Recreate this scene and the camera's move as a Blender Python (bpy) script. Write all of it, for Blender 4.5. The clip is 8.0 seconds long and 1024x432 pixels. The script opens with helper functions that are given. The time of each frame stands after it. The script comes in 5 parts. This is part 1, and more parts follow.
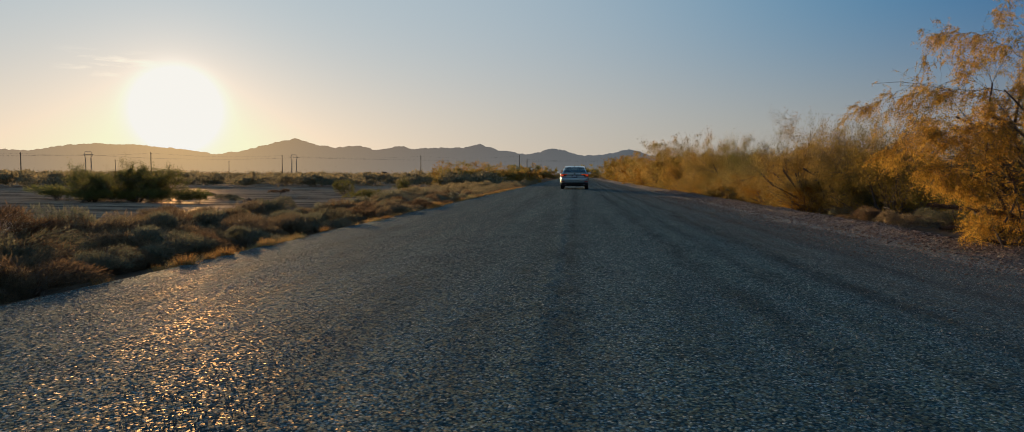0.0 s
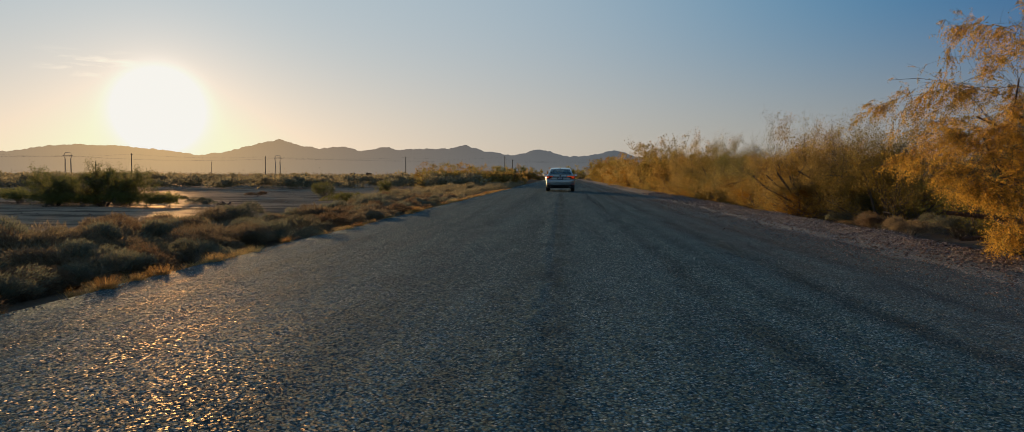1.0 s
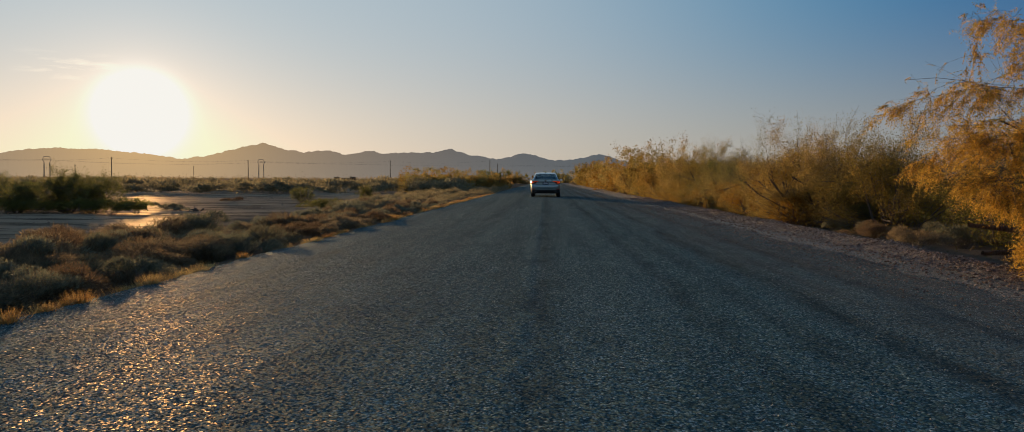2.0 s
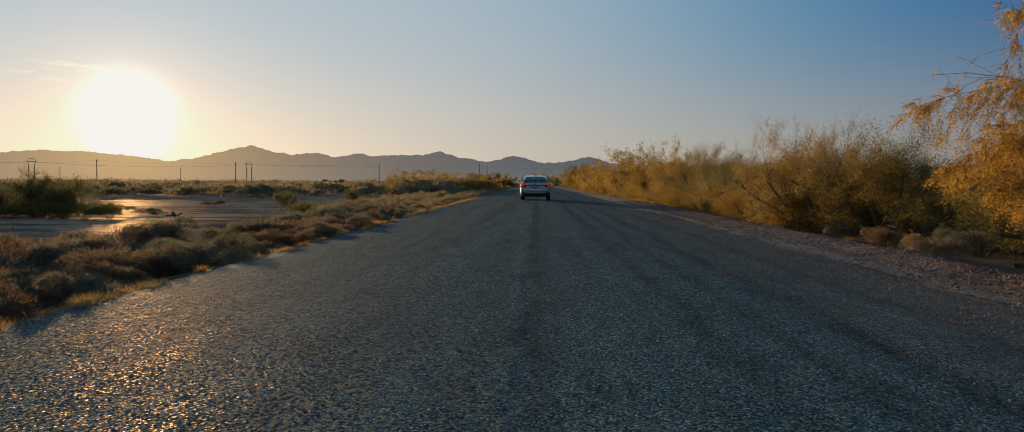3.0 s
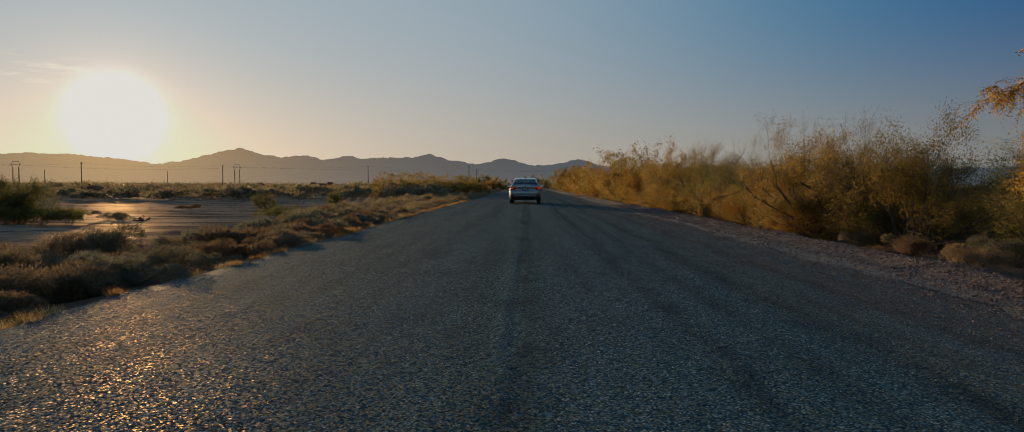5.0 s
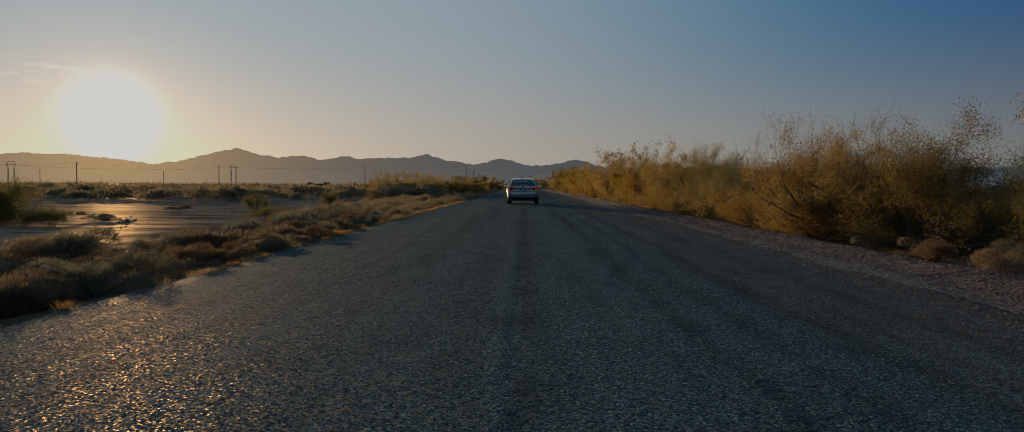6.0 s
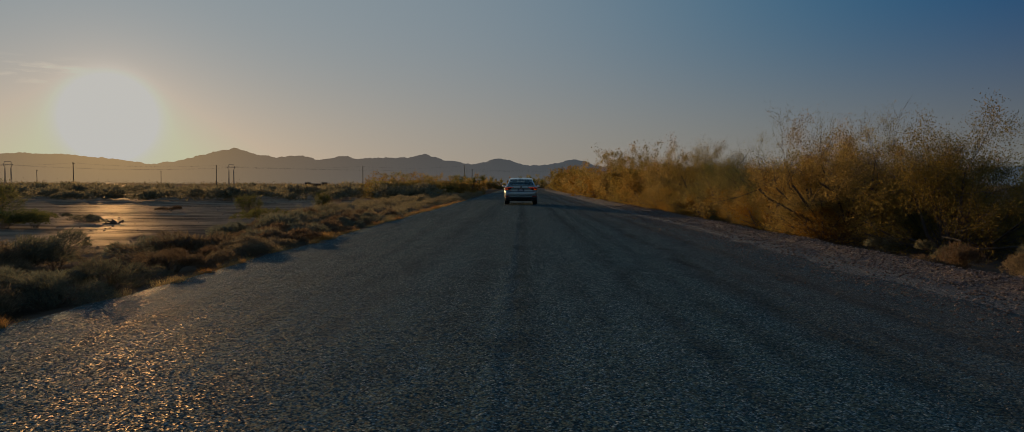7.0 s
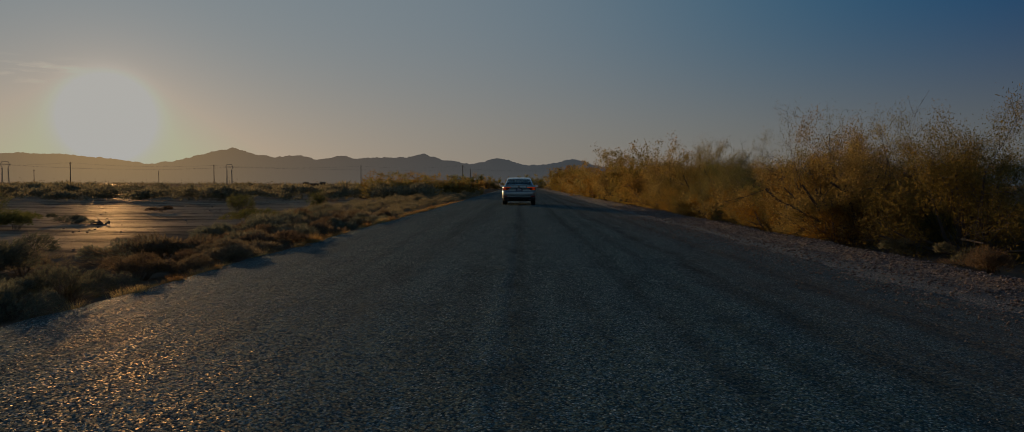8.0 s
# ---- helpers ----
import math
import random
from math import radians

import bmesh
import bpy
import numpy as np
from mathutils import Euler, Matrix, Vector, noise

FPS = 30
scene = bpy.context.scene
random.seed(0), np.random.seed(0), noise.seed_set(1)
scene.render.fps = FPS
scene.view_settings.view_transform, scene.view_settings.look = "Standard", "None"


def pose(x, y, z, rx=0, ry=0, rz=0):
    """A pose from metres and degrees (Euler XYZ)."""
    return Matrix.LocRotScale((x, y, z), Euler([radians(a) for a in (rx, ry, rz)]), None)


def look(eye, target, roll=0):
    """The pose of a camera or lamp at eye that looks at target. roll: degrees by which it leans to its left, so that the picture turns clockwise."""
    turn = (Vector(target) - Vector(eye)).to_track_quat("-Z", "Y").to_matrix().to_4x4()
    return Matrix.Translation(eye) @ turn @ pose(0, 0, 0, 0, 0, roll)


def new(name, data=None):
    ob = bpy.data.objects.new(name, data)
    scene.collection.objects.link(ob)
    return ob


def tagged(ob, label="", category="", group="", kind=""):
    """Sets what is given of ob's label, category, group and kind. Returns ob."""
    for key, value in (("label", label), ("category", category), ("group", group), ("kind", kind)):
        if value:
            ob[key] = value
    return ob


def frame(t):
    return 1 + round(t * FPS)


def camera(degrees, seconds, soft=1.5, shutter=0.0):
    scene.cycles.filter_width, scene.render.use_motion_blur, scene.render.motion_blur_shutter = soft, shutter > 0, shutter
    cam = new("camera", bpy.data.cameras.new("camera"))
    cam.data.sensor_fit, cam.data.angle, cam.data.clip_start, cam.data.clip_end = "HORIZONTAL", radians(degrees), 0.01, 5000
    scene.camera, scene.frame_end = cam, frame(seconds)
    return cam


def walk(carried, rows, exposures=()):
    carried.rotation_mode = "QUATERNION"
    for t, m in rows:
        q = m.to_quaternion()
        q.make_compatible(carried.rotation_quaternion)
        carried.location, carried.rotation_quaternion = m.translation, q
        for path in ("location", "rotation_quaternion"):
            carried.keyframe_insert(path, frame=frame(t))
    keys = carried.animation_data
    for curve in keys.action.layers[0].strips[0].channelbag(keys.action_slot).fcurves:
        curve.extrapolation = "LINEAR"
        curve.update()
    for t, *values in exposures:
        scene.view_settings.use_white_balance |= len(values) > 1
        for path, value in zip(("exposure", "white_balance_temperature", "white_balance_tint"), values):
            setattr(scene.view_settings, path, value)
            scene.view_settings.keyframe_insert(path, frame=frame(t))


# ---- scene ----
cam = camera(69.9, 8.0, soft=0.85)
METRES, EYE, TILT, LEAN, TURN = 7.4, 0.93, 0.0, 0.0, 5.0
ROWS = [
    (0.0, 0.0, 0.0, 0.0, 0.02, -3.26, -0.3),
    (0.5, 0.0052, 0.0777, 0.0043, -0.43, -3.24, -0.28),
    (1.0, 0.0102, 0.1546, 0.0091, -1.11, -3.18, -0.27),
    (1.5, 0.0169, 0.2276, 0.014, -1.72, -3.03, -0.25),
    (3.0, 0.0309, 0.4289, 0.0227, -3.08, -2.67, -0.27),
    (3.5, 0.0362, 0.4899, 0.0227, -3.31, -2.62, -0.23),
    (4.0, 0.0409, 0.5489, 0.0239, -3.52, -2.56, -0.21),
    (4.5, 0.0478, 0.6064, 0.0235, -3.7, -2.51, -0.19),
    (6.0, 0.0586, 0.777, 0.0244, -4.08, -2.45, -0.23),
    (6.5, 0.0652, 0.8339, 0.0247, -4.12, -2.45, -0.18),
    (7.0, 0.0702, 0.8884, 0.0258, -4.21, -2.47, -0.19),
    (7.5, 0.0768, 0.9423, 0.0259, -4.25, -2.48, -0.16),
    (8.0, 0.0826, 0.9957, 0.0257, -4.32, -2.49, -0.17),
]
# the film fades towards black at its end
FADE = [(0.0, 0.0), (4.0, 0.0), (4.5, -0.17), (5.0, -0.3), (6.0, -0.54), (6.5, -0.68), (7.0, -0.84), (7.5, -1.0), (8.0, -1.16)]
walk(cam, [(t, pose(0, 0, EYE, TILT, LEAN, TURN) @ pose(METRES * x, METRES * y, METRES * z, 90 + pitch, roll, yaw)) for t, x, y, z, yaw, pitch, roll in ROWS], [(t, stops, 6450, 10) for t, stops in FADE])

# ---- sky and sun ----
SUN_AZ, SUN_EL = 29.5, 4.4            # degrees left of the road's line, and above the plain
SUN = Vector((-math.sin(radians(SUN_AZ)) * math.cos(radians(SUN_EL)), math.cos(radians(SUN_AZ)) * math.cos(radians(SUN_EL)), math.sin(radians(SUN_EL))))


class Nodes:
    """A small wrapper to write node trees in few lines."""

    def __init__(self, tree):
        self.tree = tree
        tree.nodes.clear()

    def add(self, kind, ins=None, **props):
        n = self.tree.nodes.new(kind)
        for k, v in props.items():
            setattr(n, k, v)
        for k, v in (ins or {}).items():
            if isinstance(v, bpy.types.NodeSocket):
                self.tree.links.new(v, n.inputs[k])
            else:
                n.inputs[k].default_value = v
        return n

    def math(self, op, a, b=0.0, c=0.0, clamp=False):
        return self.add("ShaderNodeMath", {0: a, 1: b, 2: c}, operation=op, use_clamp=clamp).outputs[0]

    def vec(self, op, a, b=(0, 0, 0), scale=None):
        n = self.add("ShaderNodeVectorMath", {0: a, 1: b}, operation=op)
        if scale is not None:
            if isinstance(scale, bpy.types.NodeSocket):
                self.tree.links.new(scale, n.inputs["Scale"])
            else:
                n.inputs["Scale"].default_value = scale
        return n.outputs["Value"] if op == "DOT_PRODUCT" else n.outputs[0]

    def mix(self, f, a, b, blend="MIX"):
        return self.add("ShaderNodeMix", {0: f, 6: a, 7: b}, data_type="RGBA", blend_type=blend, clamp_factor=True).outputs[2]

    def ramp(self, f, stops, interpolation="LINEAR"):
        n = self.add("ShaderNodeValToRGB", {0: f})
        e = n.color_ramp.elements
        n.color_ramp.interpolation = interpolation
        while len(e) < len(stops):
            e.new(0.5)
        for el, (p, c) in zip(e, stops):
            el.position, el.color = p, (*c, 1) if len(c) == 3 else c
        return n.outputs[0]

    def range(self, v, a, b, c=0.0, d=1.0):
        return self.add("ShaderNodeMapRange", {0: v, 1: a, 2: b, 3: c, 4: d}).outputs[0]

    def noise(self, v, scale, detail=4, rough=0.55, dim="3D"):
        return self.add("ShaderNodeTexNoise", {"Vector": v, "Scale": scale, "Detail": detail, "Roughness": rough}, noise_dimensions=dim)


def rgb(r, g, b):
    return (r, g, b, 1.0)


world = bpy.data.worlds.new("evening_sky")
scene.world = world
world.use_nodes = True
W = Nodes(world.node_tree)
way = W.vec("NORMALIZE", W.add("ShaderNodeTexCoord").outputs["Generated"])
SKY_STRENGTH = 0.08
sky = W.add("ShaderNodeTexSky", sky_type="NISHITA", sun_disc=False, sun_elevation=radians(SUN_EL), sun_rotation=radians(-SUN_AZ),
            altitude=350, air_density=1.0, dust_density=1.0, ozone_density=3.0).outputs[0]
sky = W.vec("SCALE", sky, scale=SKY_STRENGTH)
# the clear evening gradient: blue above, a dusty warm band along the plain, paler towards the sun
angle = W.math("ARCCOSINE", W.math("MINIMUM", W.vec("DOT_PRODUCT", way, tuple(SUN)), 0.99999))
split = W.add("ShaderNodeSeparateXYZ", {0: way})
el = W.math("ARCSINE", split.outputs[2])


def bell(width, steep=2.0):
    return W.math("EXPONENT", W.math("MULTIPLY", W.math("POWER", W.math("DIVIDE", angle, radians(width)), steep), -1.0))


def fall(width):
    return W.math("EXPONENT", W.math("DIVIDE", angle, -radians(width)))


dome = W.add("ShaderNodeCombineXYZ", {0: W.math("MULTIPLY_ADD", bell(43.2, 3.5), 0.455, 0.004), 1: W.math("MULTIPLY_ADD", bell(50.2, 3.0), 0.505, 0.06), 2: W.math("MULTIPLY_ADD", bell(61.8, 2.5), 0.462, 0.165)}).outputs[0]
band = W.vec("ADD", W.vec("ADD", W.vec("SCALE", (0.47, 0.44, 0.41), scale=W.math("MULTIPLY", bell(62), 0.88)), (0.075, 0.11, 0.12)), W.vec("SCALE", (0.52, 0.30, 0.12), scale=fall(30)))
low = W.math("EXPONENT", W.math("MULTIPLY", W.math("POWER", W.math("DIVIDE", W.math("ABSOLUTE", el), radians(8.2)), 2.0), -1.0))
clear = W.mix(low, dome, band)
sky = W.mix(0.85, sky, clear)
# away from the sun the evening sky is paler again, most of all low down
away = W.add("ShaderNodeMapRange", {0: angle, 1: radians(72), 2: radians(125)}, interpolation_type="SMOOTHSTEP").outputs[0]
belt = W.math("EXPONENT", W.math("MULTIPLY", W.math("POWER", W.math("DIVIDE", W.math("ABSOLUTE", el), radians(16)), 2.0), -1.0))
sky = W.mix(away, sky, W.mix(belt, rgb(0.13, 0.20, 0.28), rgb(0.23, 0.265, 0.31)))
core = W.math("EXPONENT", W.math("MULTIPLY", W.math("POWER", W.math("DIVIDE", angle, 0.044), 3.0), -1.0))
halo = W.math("EXPONENT", W.math("DIVIDE", angle, -0.05))
glow = W.vec("ADD", W.vec("SCALE", (0.9, 0.9, 0.85), scale=core), W.vec("SCALE", (0.52, 0.33, 0.19), scale=halo))
total = W.vec("ADD", sky, glow)
# thin wisps of cloud beside the sun
az = W.math("ARCTAN2", W.math("MULTIPLY", split.outputs[0], -1.0), split.outputs[1])
wisp = W.noise(W.add("ShaderNodeCombineXYZ", {0: W.math("MULTIPLY", az, 14.0), 1: W.math("MULTIPLY", el, 95.0), 2: 0.0}).outputs[0], 1.0, 5, 0.6).outputs[0]
inside = W.math("MULTIPLY", W.range(W.math("ABSOLUTE", W.math("SUBTRACT", az, radians(33.6))), 0.01, 0.062, 1, 0), W.range(W.math("ABSOLUTE", W.math("SUBTRACT", el, radians(7.3))), 0.004, 0.02, 1, 0))
wisp = W.math("MULTIPLY", W.range(wisp, 0.5, 0.72), inside)
total = W.vec("ADD", total, W.vec("SCALE", (0.34, 0.26, 0.15), scale=wisp))
total = W.vec("MINIMUM", total, (0.93, 0.905, 0.84))
W.add("ShaderNodeOutputWorld", {0: W.add("ShaderNodeBackground", {0: total, 1: 1.0}).outputs[0]})

sun_lamp = new("sun", bpy.data.lights.new("sun", "SUN"))
sun_lamp.data.energy, sun_lamp.data.angle, sun_lamp.data.color = 5.0, radians(0.6), (1.0, 0.65, 0.31)
sun_lamp.matrix_world = look((0, 0, 60), Vector((0, 0, 60)) - SUN)


# ---- materials ----
def material(name, build):
    m = bpy.data.materials.new(name)
    m.use_nodes = True
    n = Nodes(m.node_tree)
    n.add("ShaderNodeOutputMaterial", {0: build(n)})
    return m


def surface(n, colour, rough=0.8, metal=0.0, height=None, bump=0.01, strength=0.5, normal=None, **more):
    ins = {"Base Color": colour, "Roughness": rough, "Metallic": metal}
    if height is not None:
        b = n.add("ShaderNodeBump", {"Strength": strength, "Distance": bump, "Height": height})
        if normal is not None:
            n.tree.links.new(normal, b.inputs["Normal"])
        normal = b.outputs[0]
    if normal is not None:
        ins["Normal"] = normal
    ins.update(more)
    return n.add("ShaderNodeBsdfPrincipled", ins).outputs[0]


def place(n):
    return n.add("ShaderNodeNewGeometry").outputs["Position"]


def mat_road(n):
    p = place(n)
    xyz = n.add("ShaderNodeSeparateXYZ", {0: p})
    up = n.add("ShaderNodeNewGeometry").outputs["Normal"]
    chips = n.add("ShaderNodeTexVoronoi", {"Vector": p, "Scale": 75.0, "Randomness": 1.0})
    coarse = n.add("ShaderNodeTexVoronoi", {"Vector": p, "Scale": 37.0, "Randomness": 1.0})
    rnd = n.add("ShaderNodeSeparateColor", {0: chips.outputs["Color"]})
    rnd2 = n.add("ShaderNodeSeparateColor", {0: coarse.outputs["Color"]})
    broad = n.noise(p, 0.35, 4).outputs[0]
    patch = n.noise(n.vec("MULTIPLY", p, (2.4, 0.8, 1.0)), 1.0, 5, 0.65).outputs[0]
    streak = n.noise(n.vec("MULTIPLY", p, (1.9, 0.05, 1.0)), 1.0, 5, 0.62).outputs[0]
    # stones of many greys in dark tar; the palest also paint in glints
    stone = n.ramp(rnd.outputs[0], [(0.0, (0.04, 0.086, 0.089)), (0.45, (0.077, 0.147, 0.149)), (0.7, (0.122, 0.208, 0.206)), (0.84, (0.33, 0.41, 0.37)), (1.0, (0.72, 0.74, 0.64))])
    stone = n.mix(n.range(rnd2.outputs[1], 0.3, 1.0, 0.0, 0.4), stone, n.ramp(rnd2.outputs[0], [(0.0, (0.036, 0.075, 0.08)), (0.6, (0.065, 0.125, 0.125)), (1.0, (0.24, 0.30, 0.275))]))
    tar = n.math("MULTIPLY", n.range(chips.outputs["Distance"], 0.35, 0.75), 0.8)
    c = n.mix(tar, stone, rgb(0.018, 0.03, 0.033))
    # tar bled through in patches and long streaks
    c = n.mix(n.math("MULTIPLY", n.range(patch, 0.5, 0.7), 0.42), c, rgb(0.018, 0.033, 0.038))
    c = n.mix(n.math("MULTIPLY", n.range(streak, 0.48, 0.68), 0.38), c, rgb(0.02, 0.036, 0.04))
    c = n.mix(n.math("MULTIPLY", n.range(streak, 0.46, 0.3), 0.22), c, rgb(0.15, 0.16, 0.15))
    # dark band right of the seam, deepening the step's shadow in the colour
    beside = n.math("EXPONENT", n.math("MULTIPLY", n.math("POWER", n.math("DIVIDE", n.math("ADD", xyz.outputs[0], n.math("MULTIPLY_ADD", patch, 0.3, -0.1)), 0.12), 2.0), -1.0))
    c = n.mix(n.math("MULTIPLY", beside, n.range(patch, 0.35, 0.6, 0.2, 0.55)), c, rgb(0.018, 0.035, 0.039))
    # dark wheel tracks that wander a little
    sway = n.noise(n.vec("MULTIPLY", p, (0.0, 0.11, 0.0)), 1.0, 3).outputs[0]
    for at, wide, much in ((1.25, 0.12, 0.5), (1.75, 0.09, 0.3), (2.4, 0.15, 0.6), (3.4, 0.17, 0.6), (-1.5, 0.2, 0.25)):
        track = n.math("EXPONENT", n.math("MULTIPLY", n.math("POWER", n.math("DIVIDE", n.math("ADD", xyz.outputs[0], n.math("MULTIPLY_ADD", sway, 0.9, -at - 0.45)), wide), 2.0), -1.0))
        c = n.mix(n.math("MULTIPLY", track, n.range(patch, 0.35, 0.6, much * 0.4, much)), c, rgb(0.016, 0.03, 0.034))
    # brown dust towards the gravel
    dust = n.math("MULTIPLY", n.range(n.math("ADD", n.math("MULTIPLY", broad, 1.4), n.math("MULTIPLY_ADD", streak, 2.2, xyz.outputs[0])), 3.6, 6.2), n.range(rnd.outputs[1], 0.0, 1.0, 0.45, 1.0))
    c = n.mix(n.math("MULTIPLY", dust, 0.8), c, n.mix(0.55, c, rgb(0.25, 0.165, 0.11)))
    lean = n.vec("ADD", n.vec("MULTIPLY", n.vec("SUBTRACT", chips.outputs["Color"], (0.5, 0.5, 0.5)), (0.95, 0.95, 0.0)), n.vec("MULTIPLY", n.vec("SUBTRACT", coarse.outputs["Color"], (0.5, 0.5, 0.5)), (0.13, 0.13, 0.0)))
    normal = n.vec("NORMALIZE", n.vec("ADD", up, lean))
    dull = surface(n, c, 0.9, 0.0, n.math("MULTIPLY", chips.outputs["Distance"], -1.0), 0.004, 0.5, normal, **{"Specular IOR Level": 0.006})
    # broken, shiny chip faces
    face = n.vec("NORMALIZE", n.vec("ADD", up, n.vec("MULTIPLY", n.vec("SUBTRACT", chips.outputs["Color"], (0.5, 0.5, 0.5)), (0.8, 0.8, 0.0))))
    shine = n.add("ShaderNodeBsdfGlossy", {"Color": rgb(0.8, 0.56, 0.33), "Roughness": 0.45, "Normal": face}).outputs[0]
    much = n.math("MULTIPLY", n.range(rnd.outputs[2], 0.5, 0.98, 0.004, 0.135), n.range(chips.outputs["Distance"], 0.3, 0.6, 1.0, 0.1))
    # wheels have polished one broad track of the left lane
    polish = n.math("EXPONENT", n.math("MULTIPLY", n.math("POWER", n.math("DIVIDE", n.math("ADD", xyz.outputs[0], n.math("MULTIPLY_ADD", streak, 0.8, 1.75)), 0.9), 2.0), -1.0))
    much = n.math("MULTIPLY", much, n.math("MULTIPLY_ADD", polish, 0.42, 0.44))
    return n.add("ShaderNodeMixShader", {0: much, 1: dull, 2: shine}).outputs[0]


def mat_ground(n):
    p = place(n)
    a = n.noise(p, 0.07, 6, 0.6).outputs[0]
    b = n.noise(p, 1.3, 6, 0.65).outputs[0]
    g = n.noise(p, 38.0, 3).outputs[0]
    c = n.ramp(a, [(0.3, (0.10, 0.073, 0.05)), (0.5, (0.15, 0.11, 0.075)), (0.7, (0.24, 0.18, 0.13))])
    # pale crust in long low streaks on the dry flat beyond the verge
    band_n = n.noise(n.vec("MULTIPLY", p, (0.11, 0.75, 0.0)), 1.0, 6, 0.64).outputs[0]
    fine_n = n.noise(n.vec("MULTIPLY", p, (1.6, 5.0, 0.0)), 1.0, 6, 0.68).outputs[0]
    flat = n.range(n.math("MULTIPLY_ADD", a, 6.0, n.add("ShaderNodeSeparateXYZ", {0: p}).outputs[0]), -5.5, -9.5)
    crust = n.math("MULTIPLY", flat, n.range(n.math("MULTIPLY_ADD", fine_n, 0.45, band_n), 0.62, 0.77))
    # darker soil between the streaks also paints in the shade of low mounds
    c = n.mix(n.math("MULTIPLY", flat, 0.7), c, n.mix(b, rgb(0.17, 0.125, 0.09), rgb(0.09, 0.07, 0.055)))
    c = n.mix(crust, c, n.mix(b, rgb(0.42, 0.30, 0.20), rgb(0.29, 0.205, 0.14)))
    c = n.mix(n.math("MULTIPLY", n.range(g, 0.5, 0.8), 0.25), c, rgb(0.30, 0.24, 0.18))
    h = n.math("ADD", n.math("MULTIPLY", fine_n, 1.0), n.math("MULTIPLY", g, 0.12))
    relief = n.add("ShaderNodeBump", {"Strength": 0.8, "Distance": 0.09, "Height": h}).outputs[0]
    soil = n.add("ShaderNodeBsdfDiffuse", {"Color": c, "Roughness": 0.6, "Normal": relief}).outputs[0]
    sheen = n.add("ShaderNodeBsdfGlossy", {"Color": rgb(0.9, 0.7, 0.48), "Roughness": 0.52, "Normal": relief}).outputs[0]
    return n.add("ShaderNodeMixShader", {0: n.math("MULTIPLY_ADD", crust, 0.08, n.math("MULTIPLY", flat, 0.02)), 1: soil, 2: sheen}).outputs[0]


def mat_gravel(n):
    r = n.add("ShaderNodeNewGeometry").outputs["Random Per Island"]
    c = n.ramp(r, [(0.0, (0.11, 0.062, 0.042)), (0.4, (0.23, 0.135, 0.088)), (0.75, (0.35, 0.22, 0.15)), (1.0, (0.50, 0.37, 0.28))])
    g = n.noise(place(n), 120.0, 3).outputs[0]
    return surface(n, n.mix(n.math("MULTIPLY", g, 0.5), c, rgb(0.12, 0.10, 0.085)), 0.8, 0.0, g, 0.003, 0.5)


def mat_chip(n):
    r = n.add("ShaderNodeNewGeometry").outputs["Random Per Island"]
    c = n.ramp(r, [(0.0, (0.06, 0.075, 0.08)), (0.5, (0.13, 0.15, 0.152)), (0.8, (0.30, 0.29, 0.265)), (1.0, (0.5, 0.46, 0.40))])
    return surface(n, c, 0.8, **{"Specular IOR Level": 0.04})


def mat_shoulder(n):
    p = place(n)
    cell = n.add("ShaderNodeTexVoronoi", {"Vector": p, "Scale": 62.0})
    c = n.ramp(n.add("ShaderNodeSeparateColor", {0: cell.outputs["Color"]}).outputs[0],
               [(0.0, (0.05, 0.03, 0.022)), (0.5, (0.12, 0.075, 0.052)), (1.0, (0.31, 0.205, 0.145))])
    b = n.noise(p, 0.9, 5, 0.6).outputs[0]
    c = n.mix(n.math("MULTIPLY", n.range(b, 0.4, 0.7), 0.6), c, rgb(0.125, 0.078, 0.054))
    # grey chips mixed in next to the seal
    side = n.range(n.math("MULTIPLY_ADD", b, 0.9, n.add("ShaderNodeSeparateXYZ", {0: p}).outputs[0]), 5.3, 6.5, 0.85, 0.0)
    c = n.mix(side, c, n.ramp(n.add("ShaderNodeSeparateColor", {0: cell.outputs["Color"]}).outputs[1], [(0.0, (0.05, 0.068, 0.068)), (0.6, (0.125, 0.14, 0.125)), (1.0, (0.36, 0.30, 0.23))]))
    lean = n.vec("MULTIPLY", n.vec("SUBTRACT", cell.outputs["Color"], (0.5, 0.5, 0.5)), (1.2, 1.2, 0.0))
    normal = n.vec("NORMALIZE", n.vec("ADD", n.add("ShaderNodeNewGeometry").outputs["Normal"], lean))
    return surface(n, c, 0.9, 0.0, n.math("MULTIPLY", cell.outputs["Distance"], -1.0), 0.012, 0.7, normal)


